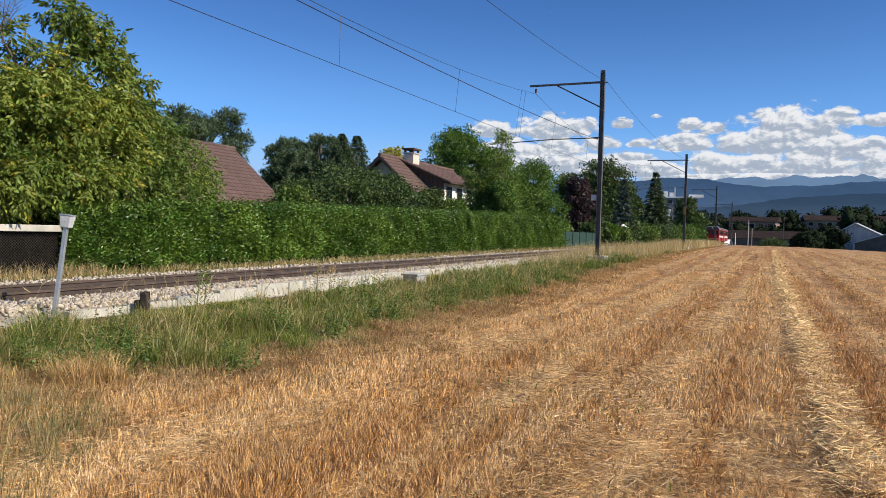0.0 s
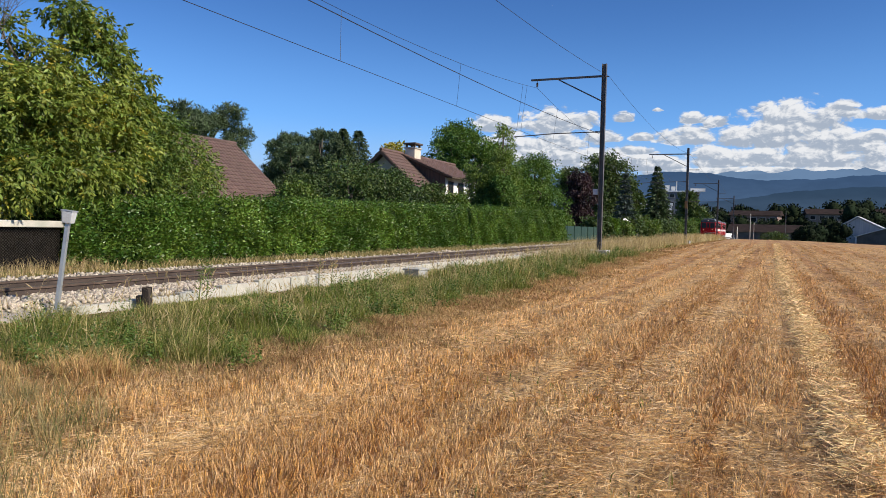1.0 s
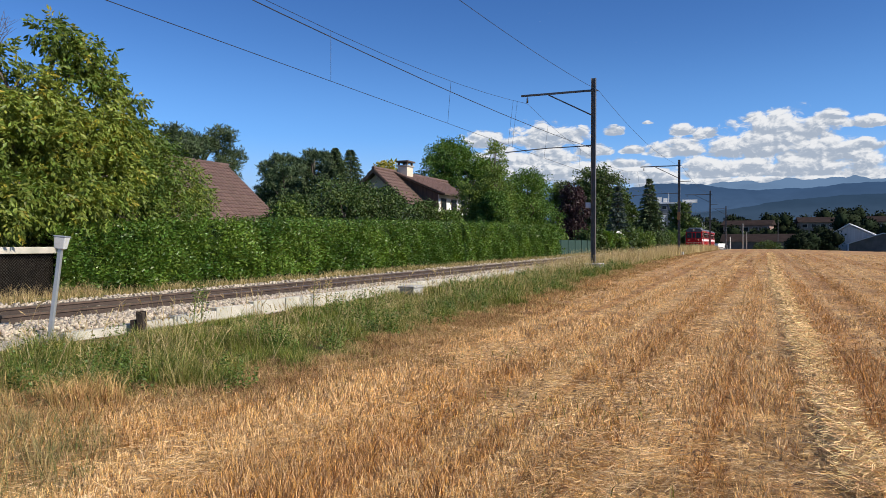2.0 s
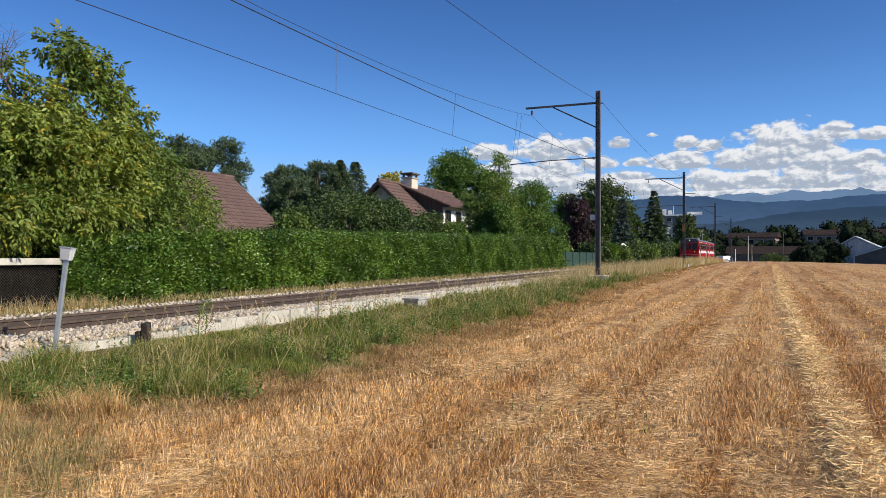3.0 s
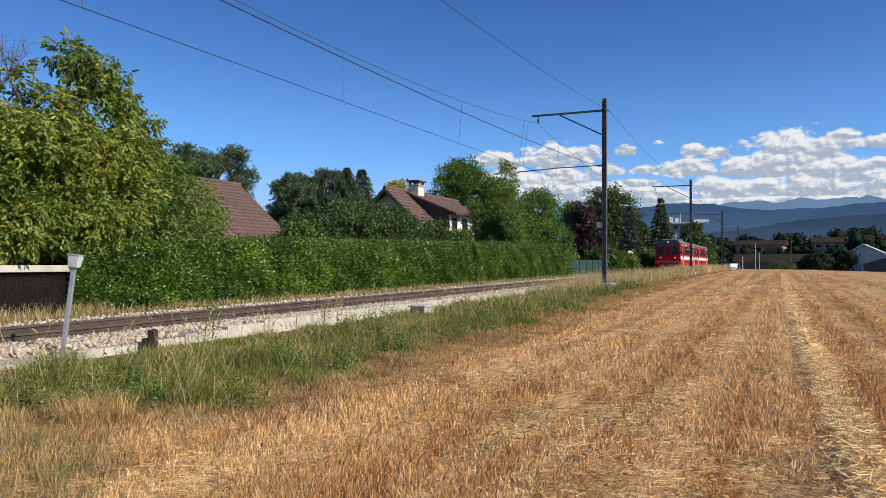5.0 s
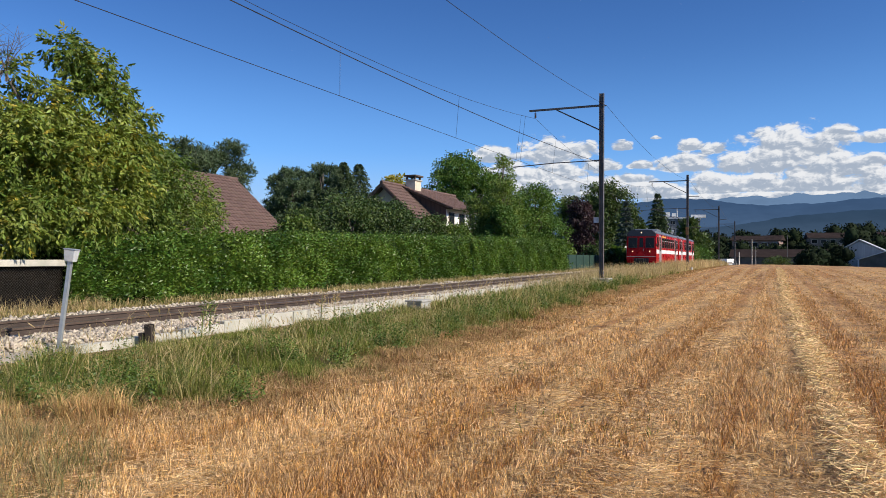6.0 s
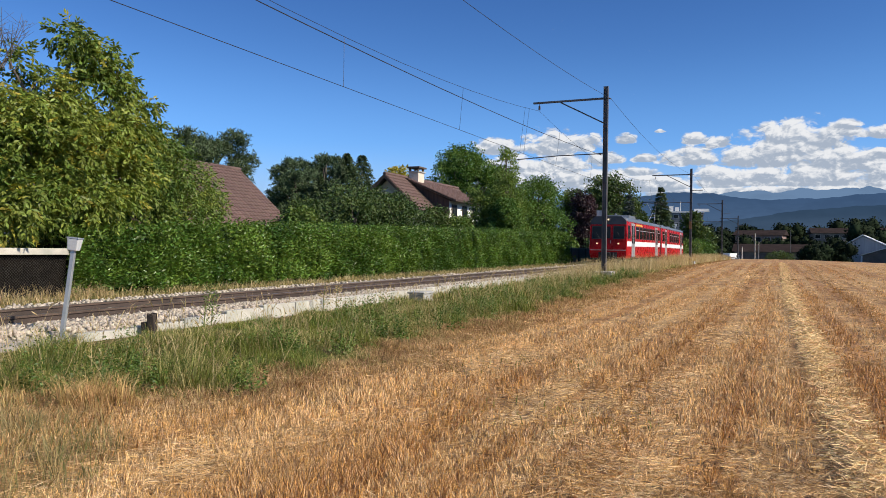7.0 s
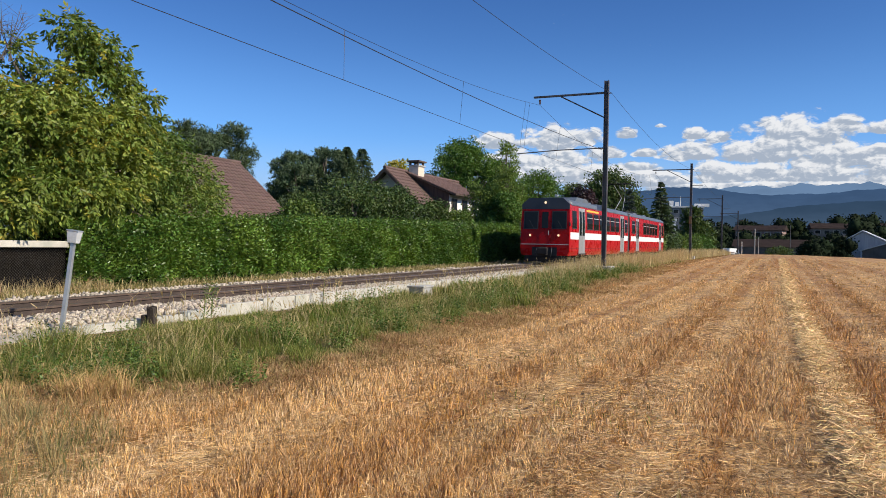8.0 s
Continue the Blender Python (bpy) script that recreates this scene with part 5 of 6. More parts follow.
# ---- houses ----
def roof_slope(parent, ridge, eave, y0, y1, near=None, pitch_gap=0.31, wide=0.30):
    """One tiled slope between ridge (x, z) and eave (x, z): a deck, and courses of overlapping tiles.
    Tiles whose y lies in the stretch near are single pieces; the others are joined."""
    (xr, zr), (xe, ze) = ridge, eave
    ln = math.hypot(xe - xr, ze - zr)
    ang = math.degrees(math.atan2(zr - ze, abs(xe - xr)))
    s = 1 if xe > xr else -1
    frame_m = Matrix.Translation((xr, 0, zr)) @ (pose(0, 0, 0, 0, ang, 0) if s > 0 else pose(0, 0, 0, 0, ang, 180))
    deck = part("roof_deck", boxed(0, ln, -0.5, 0.5, -0.10, 0.0), M_TIMBER, parent)
    mid, half = (y0 + y1) / 2, (y1 - y0)
    deck.matrix_basis = Matrix.Translation((0, mid, 0)) @ frame_m @ Matrix.Diagonal((1, half, 1, 1))
    bm = bmesh.new()
    outline = [(-wide / 2, 0.0), (-wide * 0.25, 0.034), (wide * 0.22, 0.034), (wide * 0.36, 0.006), (wide / 2, 0.012), (wide / 2, -0.014), (-wide / 2, -0.014)]
    prism(bm, outline, 0, 0.0, pitch_gap + 0.05)
    me = bpy.data.meshes.new("tile")
    bm.to_mesh(me)
    bm.free()
    me.materials.append(M_TILE)
    tv = np.array([q.co for q in me.vertices])
    tf = [tuple(q.vertices) for q in me.polygons]
    rest_v, rest_f = [], []
    rows, cols = int(ln / pitch_gap) + 1, int((y1 - y0) / wide)
    for i in range(rows):
        for j in range(cols):
            y = y0 + (j + 0.5) * (y1 - y0) / cols
            m = Matrix.Translation((0, y, 0)) @ frame_m @ Matrix.Translation((min(i * pitch_gap, ln - pitch_gap * 0.8), 0, 0.022 + rng.uniform(-0.003, 0.004))) @ pose(0, 0, 0, 0, 0, 0) @ pose(0, 0, 0, 0, -5.5 + rng.uniform(-0.6, 0.6), rng.uniform(-0.6, 0.6))
            if near and near[0] < y < near[1]:
                shared("roof_tile", me, parent, m)
            else:
                mm = np.array(m)
                rest_f += [tuple(len(rest_v) + k for k in q) for q in tf]
                rest_v += [tuple(q) for q in (tv @ mm[:3, :3].T + mm[:3, 3])]
    if rest_v:
        m2 = bpy.data.meshes.new("roof_tiles")
        m2.from_pydata(rest_v, [], rest_f)
        m2.materials.append(M_TILE)
        ob = new("roof_tiles", m2)
        ob.parent = parent
        tagged(ob, kind="stuff")


def make_house_1():
    t = thing("bungalow", pose(0, 0, 0), "low house with a steep brown tiled roof behind trees", "house")
    y0, y1 = 22.0, 34.3
    xr, zr, xe, ze = -28.6, 6.02, -24.4, 2.45
    part("wall", prism(bmesh.new(), [(-32.0, 0.3), (-25.2, 0.3), (-25.2, 2.9), (xr, zr - 0.25), (-32.0, 2.9)], 1, y0 + 0.3, y1 - 0.35), M_RENDER, t, "cream rendered wall")
    roof_slope(t, (xr, zr), (xe, ze), y0, y1, (30.6, 34.4))
    roof_slope(t, (xr, zr), (-32.6, ze), y0, y1, None, 0.5, 0.6)
    for k in range(27):
        y = y0 + 0.23 + k * 0.455
        if y > y1:
            break
        bm = rod(bmesh.new(), (xr, y - 0.25, zr + 0.02), (xr, y + 0.25, zr + 0.035), 0.12, 0.135, 10)
        part("ridge_tile", bm, M_TILE, t)
    part("gutter", rod(bmesh.new(), (xe + 0.08, y0, ze - 0.08), (xe + 0.08, y1, ze - 0.08), 0.06), M_TIMBER, t)
    part("barge_board", prism(bmesh.new(), [(xr, zr - 0.02), (xe, ze - 0.02), (xe, ze - 0.2), (xr, zr - 0.2)], 1, y1 - 0.02, y1 + 0.02), M_TIMBER, t)


def make_house_2():
    t = thing("chalet_house", pose(0, 0, 0), "house with brown tiled roof, dormer and cream chimney", "house")
    y0, y1 = 47.0, 60.5
    xr, zr = -26.0, 6.98
    xe, ze = -21.2, 2.65
    part("wall", prism(bmesh.new(), [(-30.2, 0.3), (-21.9, 0.3), (-21.9, 3.1), (xr, zr - 0.22), (-30.2, 3.1)], 1, y0 + 0.7, y1 - 0.7), M_RENDER, t, "cream rendered gable wall")
    roof_slope(t, (xr, zr), (xe, ze), y0, y1, (46.9, 49.6), 0.40, 0.36)
    roof_slope(t, (xr, zr), (-30.8, ze), y0, y1, None, 0.6, 0.8)
    # broad dormer with its own shallow slope
    d0, d1 = 50.0, 57.6
    dx, dz = -21.75, 5.26
    d = part("dormer", prism(bmesh.new(), [(-25.6, 6.75), (-22.35, 5.30), (-22.35, 3.55), (-25.6, 6.55)], 1, d0 + 0.35, d1 - 0.35), M_TIMBER, t, "brown boarded dormer cheeks")
    roof_slope(d, (xr, zr + 0.05), (dx, dz), d0, d1, (49.9, 53.4), 0.40, 0.36)
    part("front_wall", boxed(-22.40, -22.30, d0 + 0.38, d1 - 0.38, 3.6, 5.22), M_PLASTER, d, "white dormer wall")
    for a, b in ((50.75, 51.75), (52.75, 53.75), (54.9, 55.9)):
        w = part("window", boxed(-22.31, -22.25, a, b, 4.02, 4.98), M_TIMBER, d)
        part("pane", boxed(-22.26, -22.235, a + 0.07, (a + b) / 2 - 0.03, 4.10, 4.90), M_GLASS, w)
        part("pane", boxed(-22.26, -22.235, (a + b) / 2 + 0.03, b - 0.07, 4.10, 4.90), M_GLASS, w)
    for y in np.arange(y0 + 0.25, y1, 0.5):
        part("ridge_tile", rod(bmesh.new(), (xr, y - 0.27, zr + 0.05), (xr, y + 0.25, zr + 0.07), 0.13, 0.15, 8), M_TILE, t)
    c = part("chimney", boxed(-25.85, -25.05, 50.6, 51.65, 6.0, 7.55, bevel=0.01), M_RENDER, t, "cream rendered chimney stack")
    for x in (-25.78, -25.12):
        for y in (50.68, 51.55):
            part("cap_leg", boxed(x - 0.07, x + 0.07, y - 0.07, y + 0.07, 7.55, 7.78), M_TIMBER, c)
    part("cap", boxed(-25.98, -24.92, 50.45, 51.8, 7.78, 7.90, bevel=0.015), M_TIMBER, c, "dark slab chimney cap")
    part("collar", boxed(-25.93, -24.97, 50.52, 51.73, 7.46, 7.56, bevel=0.01), M_CONCRETE, c)
    part("flashing", boxed(-25.9, -24.4, 50.45, 51.8, 5.98, 6.30), M_ROOFGREY, c)
    part("gutter", rod(bmesh.new(), (dx + 0.07, d0, dz - 0.06), (dx + 0.07, d1, dz - 0.06), 0.07), M_TIMBER, d)
    for s, ex in ((1, xe), (-1, -30.8)):
        part("barge_board", prism(bmesh.new(), [(xr, zr - 0.02), (ex, ze - 0.02), (ex, ze - 0.26), (xr, zr - 0.26)], 1, y0 - 0.05, y0 + 0.02), M_TIMBER, t, "dark brown barge board")


make_house_1()
make_house_2()


# ---- verge and field plants ----
def scatter(n, y0, y1, x_of, power=1.0):
    """n ground points between y0 and y1, x_of(y, u) across."""
    y = y0 + (y1 - y0) * rng.random(n) ** power
    x = x_of(y, rng.random(n))
    return np.stack([x, y, ground_z(x, y) - 0.015], -1)


def verge_x(y, u):
    e = edge_x(y) + 0.2
    return e + (-8.62 - e) * u


def make_verge():
    def back_of_edge(p):
        return edge_x(p[:, 1]) + 0.22 * np.sin(p[:, 1] * 5.3) + 0.12 * np.sin(p[:, 1] * 11.7 + 2) - p[:, 0]

    def height(p):
        clump = 0.66 + 0.5 * (np.sin(p[:, 0] * 3.1 + p[:, 1] * 1.1) * np.sin(p[:, 1] * 2.3 + 0.5) + 0.45 * np.sin(p[:, 0] * 7 + p[:, 1] * 5))
        line = np.where(p[:, 1] < 8.4, ease(-8.45, -7.8, p[:, 0]), 0.12 + 0.32 * ease(13, 18, p[:, 1]) + 0.55 * ease(-8.4, -7.8, p[:, 0]))
        return np.clip(clump, 0.35, 1.35) * np.clip((back_of_edge(p) + 0.12) / 0.75, 0.22, 1) * (0.16 + 0.84 * line)
    pieces = []
    for n, per, y0, y1, h, w in ((10500, 14, 1.5, 16, 0.38, 0.0055), (4200, 14, 16, 40, 0.44, 0.011), (1300, 12, 40, 120, 0.46, 0.034)):
        p = scatter(n, y0, y1, verge_x)
        pieces.append(tufts(p, per, h * height(p) * rng.uniform(0.6, 1.25, n), w, 0.05 + 0.0018 * y1, 0.95))
    v, f = joined(pieces)
    tagged(sheet("verge_grass", v, f, M_GRASS), "dense green and olive grass tufts on the railway verge", "grass", kind="stuff")
    pieces = []
    for n, y0, y1, h, w in ((1500, 1.5, 16, 0.58, 0.0026), (1100, 16, 40, 0.66, 0.005), (1500, 40, 120, 0.70, 0.018)):
        p = scatter(n, y0, y1, verge_x)
        p = p[(back_of_edge(p) > 0.35) & ((p[:, 1] > 17) | (p[:, 0] > -7.7))]
        n = len(p)
        pieces.append(seed_stalks(p, h * rng.uniform(0.5, 1.15, n) * np.clip(0.35 + height(p), 0.4, 1.1), rng.uniform(0.1, 0.7, n), w * rng.uniform(0.7, 1.3, n)))
    v, f = joined(pieces)
    tagged(sheet("seeding_grass", v, f, M_DRYGRASS), "pale seeding grass stems among the green verge", "grass", kind="stuff")
    # broad-leaved weeds in dense clumps with upright leafy stems
    spots = [(-7.4, 5.6, 0.26), (-5.8, 5.5, 0.26), (-4.95, 6.2, 0.16), (-6.6, 6.0, 0.22), (-7.6, 7.0, 0.24), (-6.4, 8.3, 0.3), (-5.7, 9.2, 0.26), (-5.5, 10.6, 0.24), (-5.4, 12.2, 0.3), (-5.8, 15.2, 0.4)]
    for _ in range(80):
        y = 4.5 + 36 * rng.random() ** 1.3
        e = float(edge_x(y))
        spots.append((e - 0.25 + (-8.0 - e) * rng.random() ** 1.3, y, rng.uniform(0.10, 0.24) * (1 + 0.012 * y)))
    p, ax, size = [], [], []
    for x, y, r in spots:
        stems = int(10 + 60 * r)
        sx, sy = rng.normal(x, r * 0.55, stems), rng.normal(y, r * 0.7, stems)
        sh = rng.uniform(0.5, 1.0, stems) * min(0.50, 0.16 + 1.2 * r)
        k = 15
        u = np.tile(np.linspace(0.12, 1.0, k), stems)
        q = np.stack([np.repeat(sx, k), np.repeat(sy, k), np.repeat(sh, k) * u], -1)
        q[:, 2] += ground_z(q[:, 0], q[:, 1])
        a = rng.uniform(0, 6.28, len(q))
        p.append(q)
        ax.append(np.stack([np.cos(a), np.sin(a), rng.normal(0.15, 0.35, len(q))], -1))
        size.append(rng.uniform(0.022, 0.05, len(q)) * (1.15 - 0.45 * u) * (0.9 + 0.018 * y))
    v, f = leaves(np.concatenate(p), np.concatenate(ax), np.concatenate(size), 0.62)
    tagged(sheet("broad_weeds", v, f, M_WEED), "broad-leaved green weeds in clumps on the verge", "weeds", kind="stuff")


def make_dry_grass():
    pieces = []
    # golden tall grass beside the masts
    for n, y0, y1, h, w in ((9000, 22, 60, 0.92, 0.008), (8000, 60, 130, 1.0, 0.024)):
        p = scatter(n, y0, y1, lambda y, u: -8.7 + 1.9 * u ** 1.3)
        h2 = h * rng.uniform(0.5, 1.15, n) * np.clip((y1 - p[:, 1] + 20) / 30, 0.5, 1) * ease(22, 36, p[:, 1])
        pieces.append(blades(p, h2 + 0.1, w * rng.uniform(0.6, 1.3, n), rng.uniform(0.05, 0.5, n)))
    # thin dry fringe between rails and hedge
    n = 5000
    p = scatter(n, 3, 60, lambda y, u: -12.45 - 1.4 * u)
    pieces.append(blades(p, rng.uniform(0.10, 0.34, n), rng.uniform(0.006, 0.016, n), rng.uniform(0.2, 0.9, n)))
    # dry tufts at the fence and here and there along the hedge
    n = 260
    p = scatter(n, 4.5, 12, lambda y, u: -13.4 - 0.4 * u)
    pieces.append(tufts(p, 12, rng.uniform(0.15, 0.5, n), 0.006, 0.06, 0.7))
    n = 90
    p = scatter(n, 13, 46, lambda y, u: -13.2 - 0.5 * u)
    pieces.append(tufts(p, 10, rng.uniform(0.12, 0.35, n), 0.010, 0.08, 0.7))
    # single seed stalks leaning over the ballast
    n = 450
    p = scatter(n, 4, 40, lambda y, u: -8.55 - 0.5 * u)
    pieces.append(blades(p, rng.uniform(0.35, 0.8, n), rng.uniform(0.005, 0.009, n), rng.uniform(0.3, 0.9, n)))
    v, f = joined(pieces)
    tagged(sheet("dry_grass", v, f, M_DRYGRASS), "dry yellow grass along rails and masts", "grass", kind="stuff")
    n = 3400
    p = scatter(n, 2.5, 62, lambda y, u: -12.15 - 1.7 * u ** 0.8)
    v, f = tufts(p, 13, rng.uniform(0.08, 0.24, n) * np.interp(p[:, 0], [-13.8, -12.2], [1.25, 0.6]), 0.010, 0.13, 0.9)
    tagged(sheet("hedge_foot_grass", v, f, M_FOOT), "short olive grass at the foot of the hedge", "grass", kind="stuff")
    # rusty fringe where field and verge meet
    pieces = []
    for n, y0, y1, w in ((4200, 1.5, 14, 0.0055), (2600, 14, 45, 0.010), (900, 45, 110, 0.028)):
        p = scatter(n, y0, y1, lambda y, u: edge_x(y) - 0.35 + 1.35 * u ** 1.3 + 0.2 * np.sin(y * 3.1))
        pieces.append(tufts(p, 13, rng.uniform(0.05, 0.18, n), w, 0.09 + 0.002 * y1, 1.5))
    v, f = joined(pieces)
    tagged(sheet("rusty_grass", v, f, M_RUSTGRASS), "reddish dry matted grass where field meets verge", "grass", kind="stuff")
    pieces = []
    for x, y, r, k, h in ((-5.65, 4.75, 0.13, 70, 0.46), (-5.5, 5.05, 0.10, 25, 0.40), (-6.3, 4.5, 0.28, 50, 0.28), (-5.2, 4.1, 0.3, 30, 0.22), (-6.8, 4.4, 0.3, 40, 0.3)):
        q = np.stack([rng.normal(x, r, k), rng.normal(y, r, k), np.zeros(k)], -1)
        pieces.append(tufts(q, 13, h * rng.uniform(0.4, 1.0, k), 0.005, 0.04, 0.85))
    v, f = joined(pieces)
    tagged(sheet("straw_tufts", v, f, M_TUFT), "dried orange-yellow grass tufts at the edge of the verge", "grass", kind="stuff")
    # long grass close by at the field's corner
    n = 460
    y = rng.uniform(1.5, 4.2, n)
    x = -1.45 - 0.72 * y - 2.2 * rng.random(n) ** 0.8
    p = np.stack([x, y, ground_z(x, y)], -1)
    near, far = tufts(p, 14, rng.uniform(0.12, 0.40, n), 0.0035, 0.06, 0.9), seed_stalks(p[::3], rng.uniform(0.3, 0.55, len(p[::3])), rng.uniform(0.2, 0.8, len(p[::3])), np.full(len(p[::3]), 0.0026))
    v, f = joined([near, far])
    tagged(sheet("corner_grass", v, f, M_CORNER), "long yellowing grass at the field corner", "grass", kind="stuff")


def row_gain(x, y):
    """How thick the standing stubble is: rows along y, patches trodden flat."""
    wob = 0.25 * np.sin(y * 0.21) + 0.12 * np.sin(y * 0.57 + 1)
    row = 0.5 + 0.32 * np.sin((x - 0.62) * 5.2 + wob) + 0.26 * np.sin((x - 0.62) * 11.3 + 2 * wob + 1) * np.cos(x * 1.7 - 0.25)
    patch = 0.5 + 0.30 * np.sin(x * 1.1 + y * 0.75 + 1.2) + 0.28 * np.sin(x * 2.3 - y * 1.3) + 0.16 * np.sin(x * 5.1 + y * 4.3)
    far = ease(8, 18, y)
    return np.clip(0.10 + (0.40 + 0.55 * far) * (row - 0.3 * far) + (0.75 - 0.5 * far) * (patch - 0.35), 0.03, 1)


def swath_x(y):
    """The middle of the line of threshed straw."""
    return 0.43 + 0.17 * ease(26, 8, y) + 0.03 * np.sin(y * 0.4)


def make_stubble():
    def field_pts(n, y0, y1, rowed, power=1.0):
        y = y0 + (y1 - y0) * rng.random(n) ** power
        lo = np.maximum(edge_x(y) - 0.1, -1.55 * y - 0.4)
        hi = 0.17 * y + 1.1
        x = lo + (hi - lo) * rng.random(n)
        if rowed:
            x = np.round(x / 0.13) * 0.13 + rng.normal(0, 0.016, n)
        return np.stack([x, y, ground_z(x, y) - 0.01], -1)
    pieces = []
    for n, y0, y1, h, w in ((175000, 1.5, 5.5, 0.095, 0.0028), (150000, 5.5, 12, 0.10, 0.0040), (90000, 12, 30, 0.085, 0.0065), (34000, 30, 75, 0.07, 0.015)):
        p = field_pts(n, y0, y1, y0 < 12)
        p = p[rng.random(n) < row_gain(p[:, 0], p[:, 1]) * (1 - 0.5 * np.exp(-((p[:, 0] - swath_x(p[:, 1])) / 0.16) ** 2)) * np.clip((p[:, 0] - edge_x(p[:, 1]) - 0.15) / 0.9, 0.04, 1)]
        # each cut plant is a stool of several stalks that fan out
        per = 7 if y0 < 12 else 4
        p = np.repeat(p[::per - 1], per, 0)
        m = len(p)
        a, r = rng.uniform(0, 6.28, m), rng.random(m)
        out = np.stack([np.cos(a) * r, np.sin(a) * r, 0 * r], -1)
        tall = np.repeat(rng.uniform(0.55, 1.3, m // per), per) * rng.uniform(0.6, 1.15, m) * (0.75 + 0.4 * row_gain(p[:, 0], p[:, 1]))
        d = (out * 0.42 + np.repeat(rng.normal(0, 0.22, (m // per, 3)), per, 0) * np.array([1, 1, 0]) + np.array([0, 0, 1.0])) * (h * tall)[:, None]
        pieces.append(stalks(p + out * (0.022 + 0.0015 * y0), d, w * rng.uniform(0.7, 1.6, m)))
    # thinner stubble over the rest of the near field
    n = 34000
    p = np.stack([rng.uniform(-8, 34, n), rng.uniform(-9, 46, n), np.zeros(n)], -1)
    p = p[(p[:, 0] > edge_x(p[:, 1])) & ((p[:, 0] > 0.17 * p[:, 1] + 1.1) | (p[:, 0] < -1.55 * p[:, 1] - 0.4) | (p[:, 1] < 1.5)) & (p[:, 0] ** 2 + p[:, 1] ** 2 > 1.2)]
    p[:, 2] = ground_z(p[:, 0], p[:, 1]) - 0.01
    m = len(p)
    d = np.stack([rng.normal(0, 0.4, m), rng.normal(0, 0.4, m), np.ones(m)], -1) * (0.10 * rng.uniform(0.45, 1.35, m))[:, None]
    pieces.append(stalks(p, d, 0.010 * rng.uniform(0.6, 1.4, m)))
    v, f = joined(pieces)
    tagged(sheet("stubble", v, f, M_STALK), "golden cut cereal stubble standing in rows", "stubble", kind="stuff")
    pieces = []
    for n, y0, y1, ln, w in ((215000, 1.5, 5.5, 0.10, 0.0026), (130000, 5.5, 12, 0.12, 0.0035), (70000, 12, 30, 0.14, 0.0055), (26000, 30, 75, 0.18, 0.014)):
        p = field_pts(n, y0, y1, False)
        thick = 1.15 - row_gain(p[:, 0], p[:, 1])
        swath = 1.3 * np.exp(-((p[:, 0] - swath_x(p[:, 1])) / 0.15) ** 2) + 0.8 * np.exp(-((p[:, 0] - 2.15) / 0.2) ** 2) + 0.6 * np.exp(-((p[:, 0] + 1.2) / 0.3) ** 2)
        p = p[rng.random(n) < (0.34 if y0 < 12 else 0.22) * thick * np.clip((p[:, 0] - edge_x(p[:, 1]) - 0.1) / 0.8, 0.1, 1) + 1.2 * swath]
        m = len(p)
        p[:, 2] += rng.random(m) ** 2 * 0.07 + 0.012
        # the straw lies matted, its heading turning slowly from place to place
        a = 2.2 * np.sin(p[:, 0] * 1.9 + 0.8 * np.sin(p[:, 1] * 1.3)) + 1.7 * np.sin(p[:, 1] * 2.4 + p[:, 0]) + rng.normal(0, 0.95, m)
        d = np.stack([np.cos(a), np.sin(a), rng.normal(0, 0.16, m)], -1) * (ln * rng.uniform(0.35, 1.3, m))[:, None]
        pieces.append(stalks(p, d, w * rng.uniform(0.6, 1.4, m)))
    # threshed swath left in a line along the field
    swath = []
    for n, y0, y1, w in ((24000, 5, 14, 0.0042), (22000, 14, 34, 0.008), (11000, 34, 78, 0.022)):
        y = rng.uniform(y0, y1, n)
        x = swath_x(y) + rng.normal(0, 0.085, n)
        a = rng.uniform(0, 6.28, n)
        d = np.stack([np.cos(a), np.sin(a), rng.normal(0, 0.2, n)], -1) * (0.11 * rng.uniform(0.4, 1.3, n))[:, None]
        swath.append(stalks(np.stack([x, y, ground_z(x, y) + 0.02 + 0.07 * rng.random(n)], -1), d, w * rng.uniform(0.6, 1.4, n)))
    n = 28000
    p = np.stack([rng.uniform(-8, 34, n), rng.uniform(-9, 46, n), np.zeros(n)], -1)
    p = p[(p[:, 0] > edge_x(p[:, 1])) & ((p[:, 0] > 0.17 * p[:, 1] + 1.1) | (p[:, 0] < -1.55 * p[:, 1] - 0.4) | (p[:, 1] < 1.5))]
    m = len(p)
    p[:, 2] = ground_z(p[:, 0], p[:, 1]) + rng.random(m) ** 2 * 0.06 + 0.012
    a = rng.uniform(0, 6.28, m)
    d = np.stack([np.cos(a), np.sin(a), rng.normal(0, 0.2, m)], -1) * (0.18 * rng.uniform(0.35, 1.3, m))[:, None]
    pieces.append(stalks(p, d, 0.006 * rng.uniform(0.6, 1.4, m)))
    v, f = joined(pieces)
    tagged(sheet("loose_straw", v, f, M_STRAW), "pale loose straw lying over the stubble", "straw", kind="stuff")
    v, f = joined(swath)
    tagged(sheet("straw_swath", v, f, M_SWATH), "bleached straw swath lying in a line along the field", "straw", kind="stuff")
    n = 2600
    y = 1.6 + 9 * rng.random(n)
    x = np.maximum(edge_x(y), -0.95 * y) + rng.random(n) * (0.9 * y)
    p = np.stack([x, y, ground_z(x, y)], -1)
    p = p[np.sin(x * 1.3 + y * 0.6) + np.sin(y * 1.9 - x) > 0.9]
    v, f = blades(p, rng.uniform(0.05, 0.13, len(p)), rng.uniform(0.006, 0.014, len(p)), rng.uniform(0.2, 1.0, len(p)))
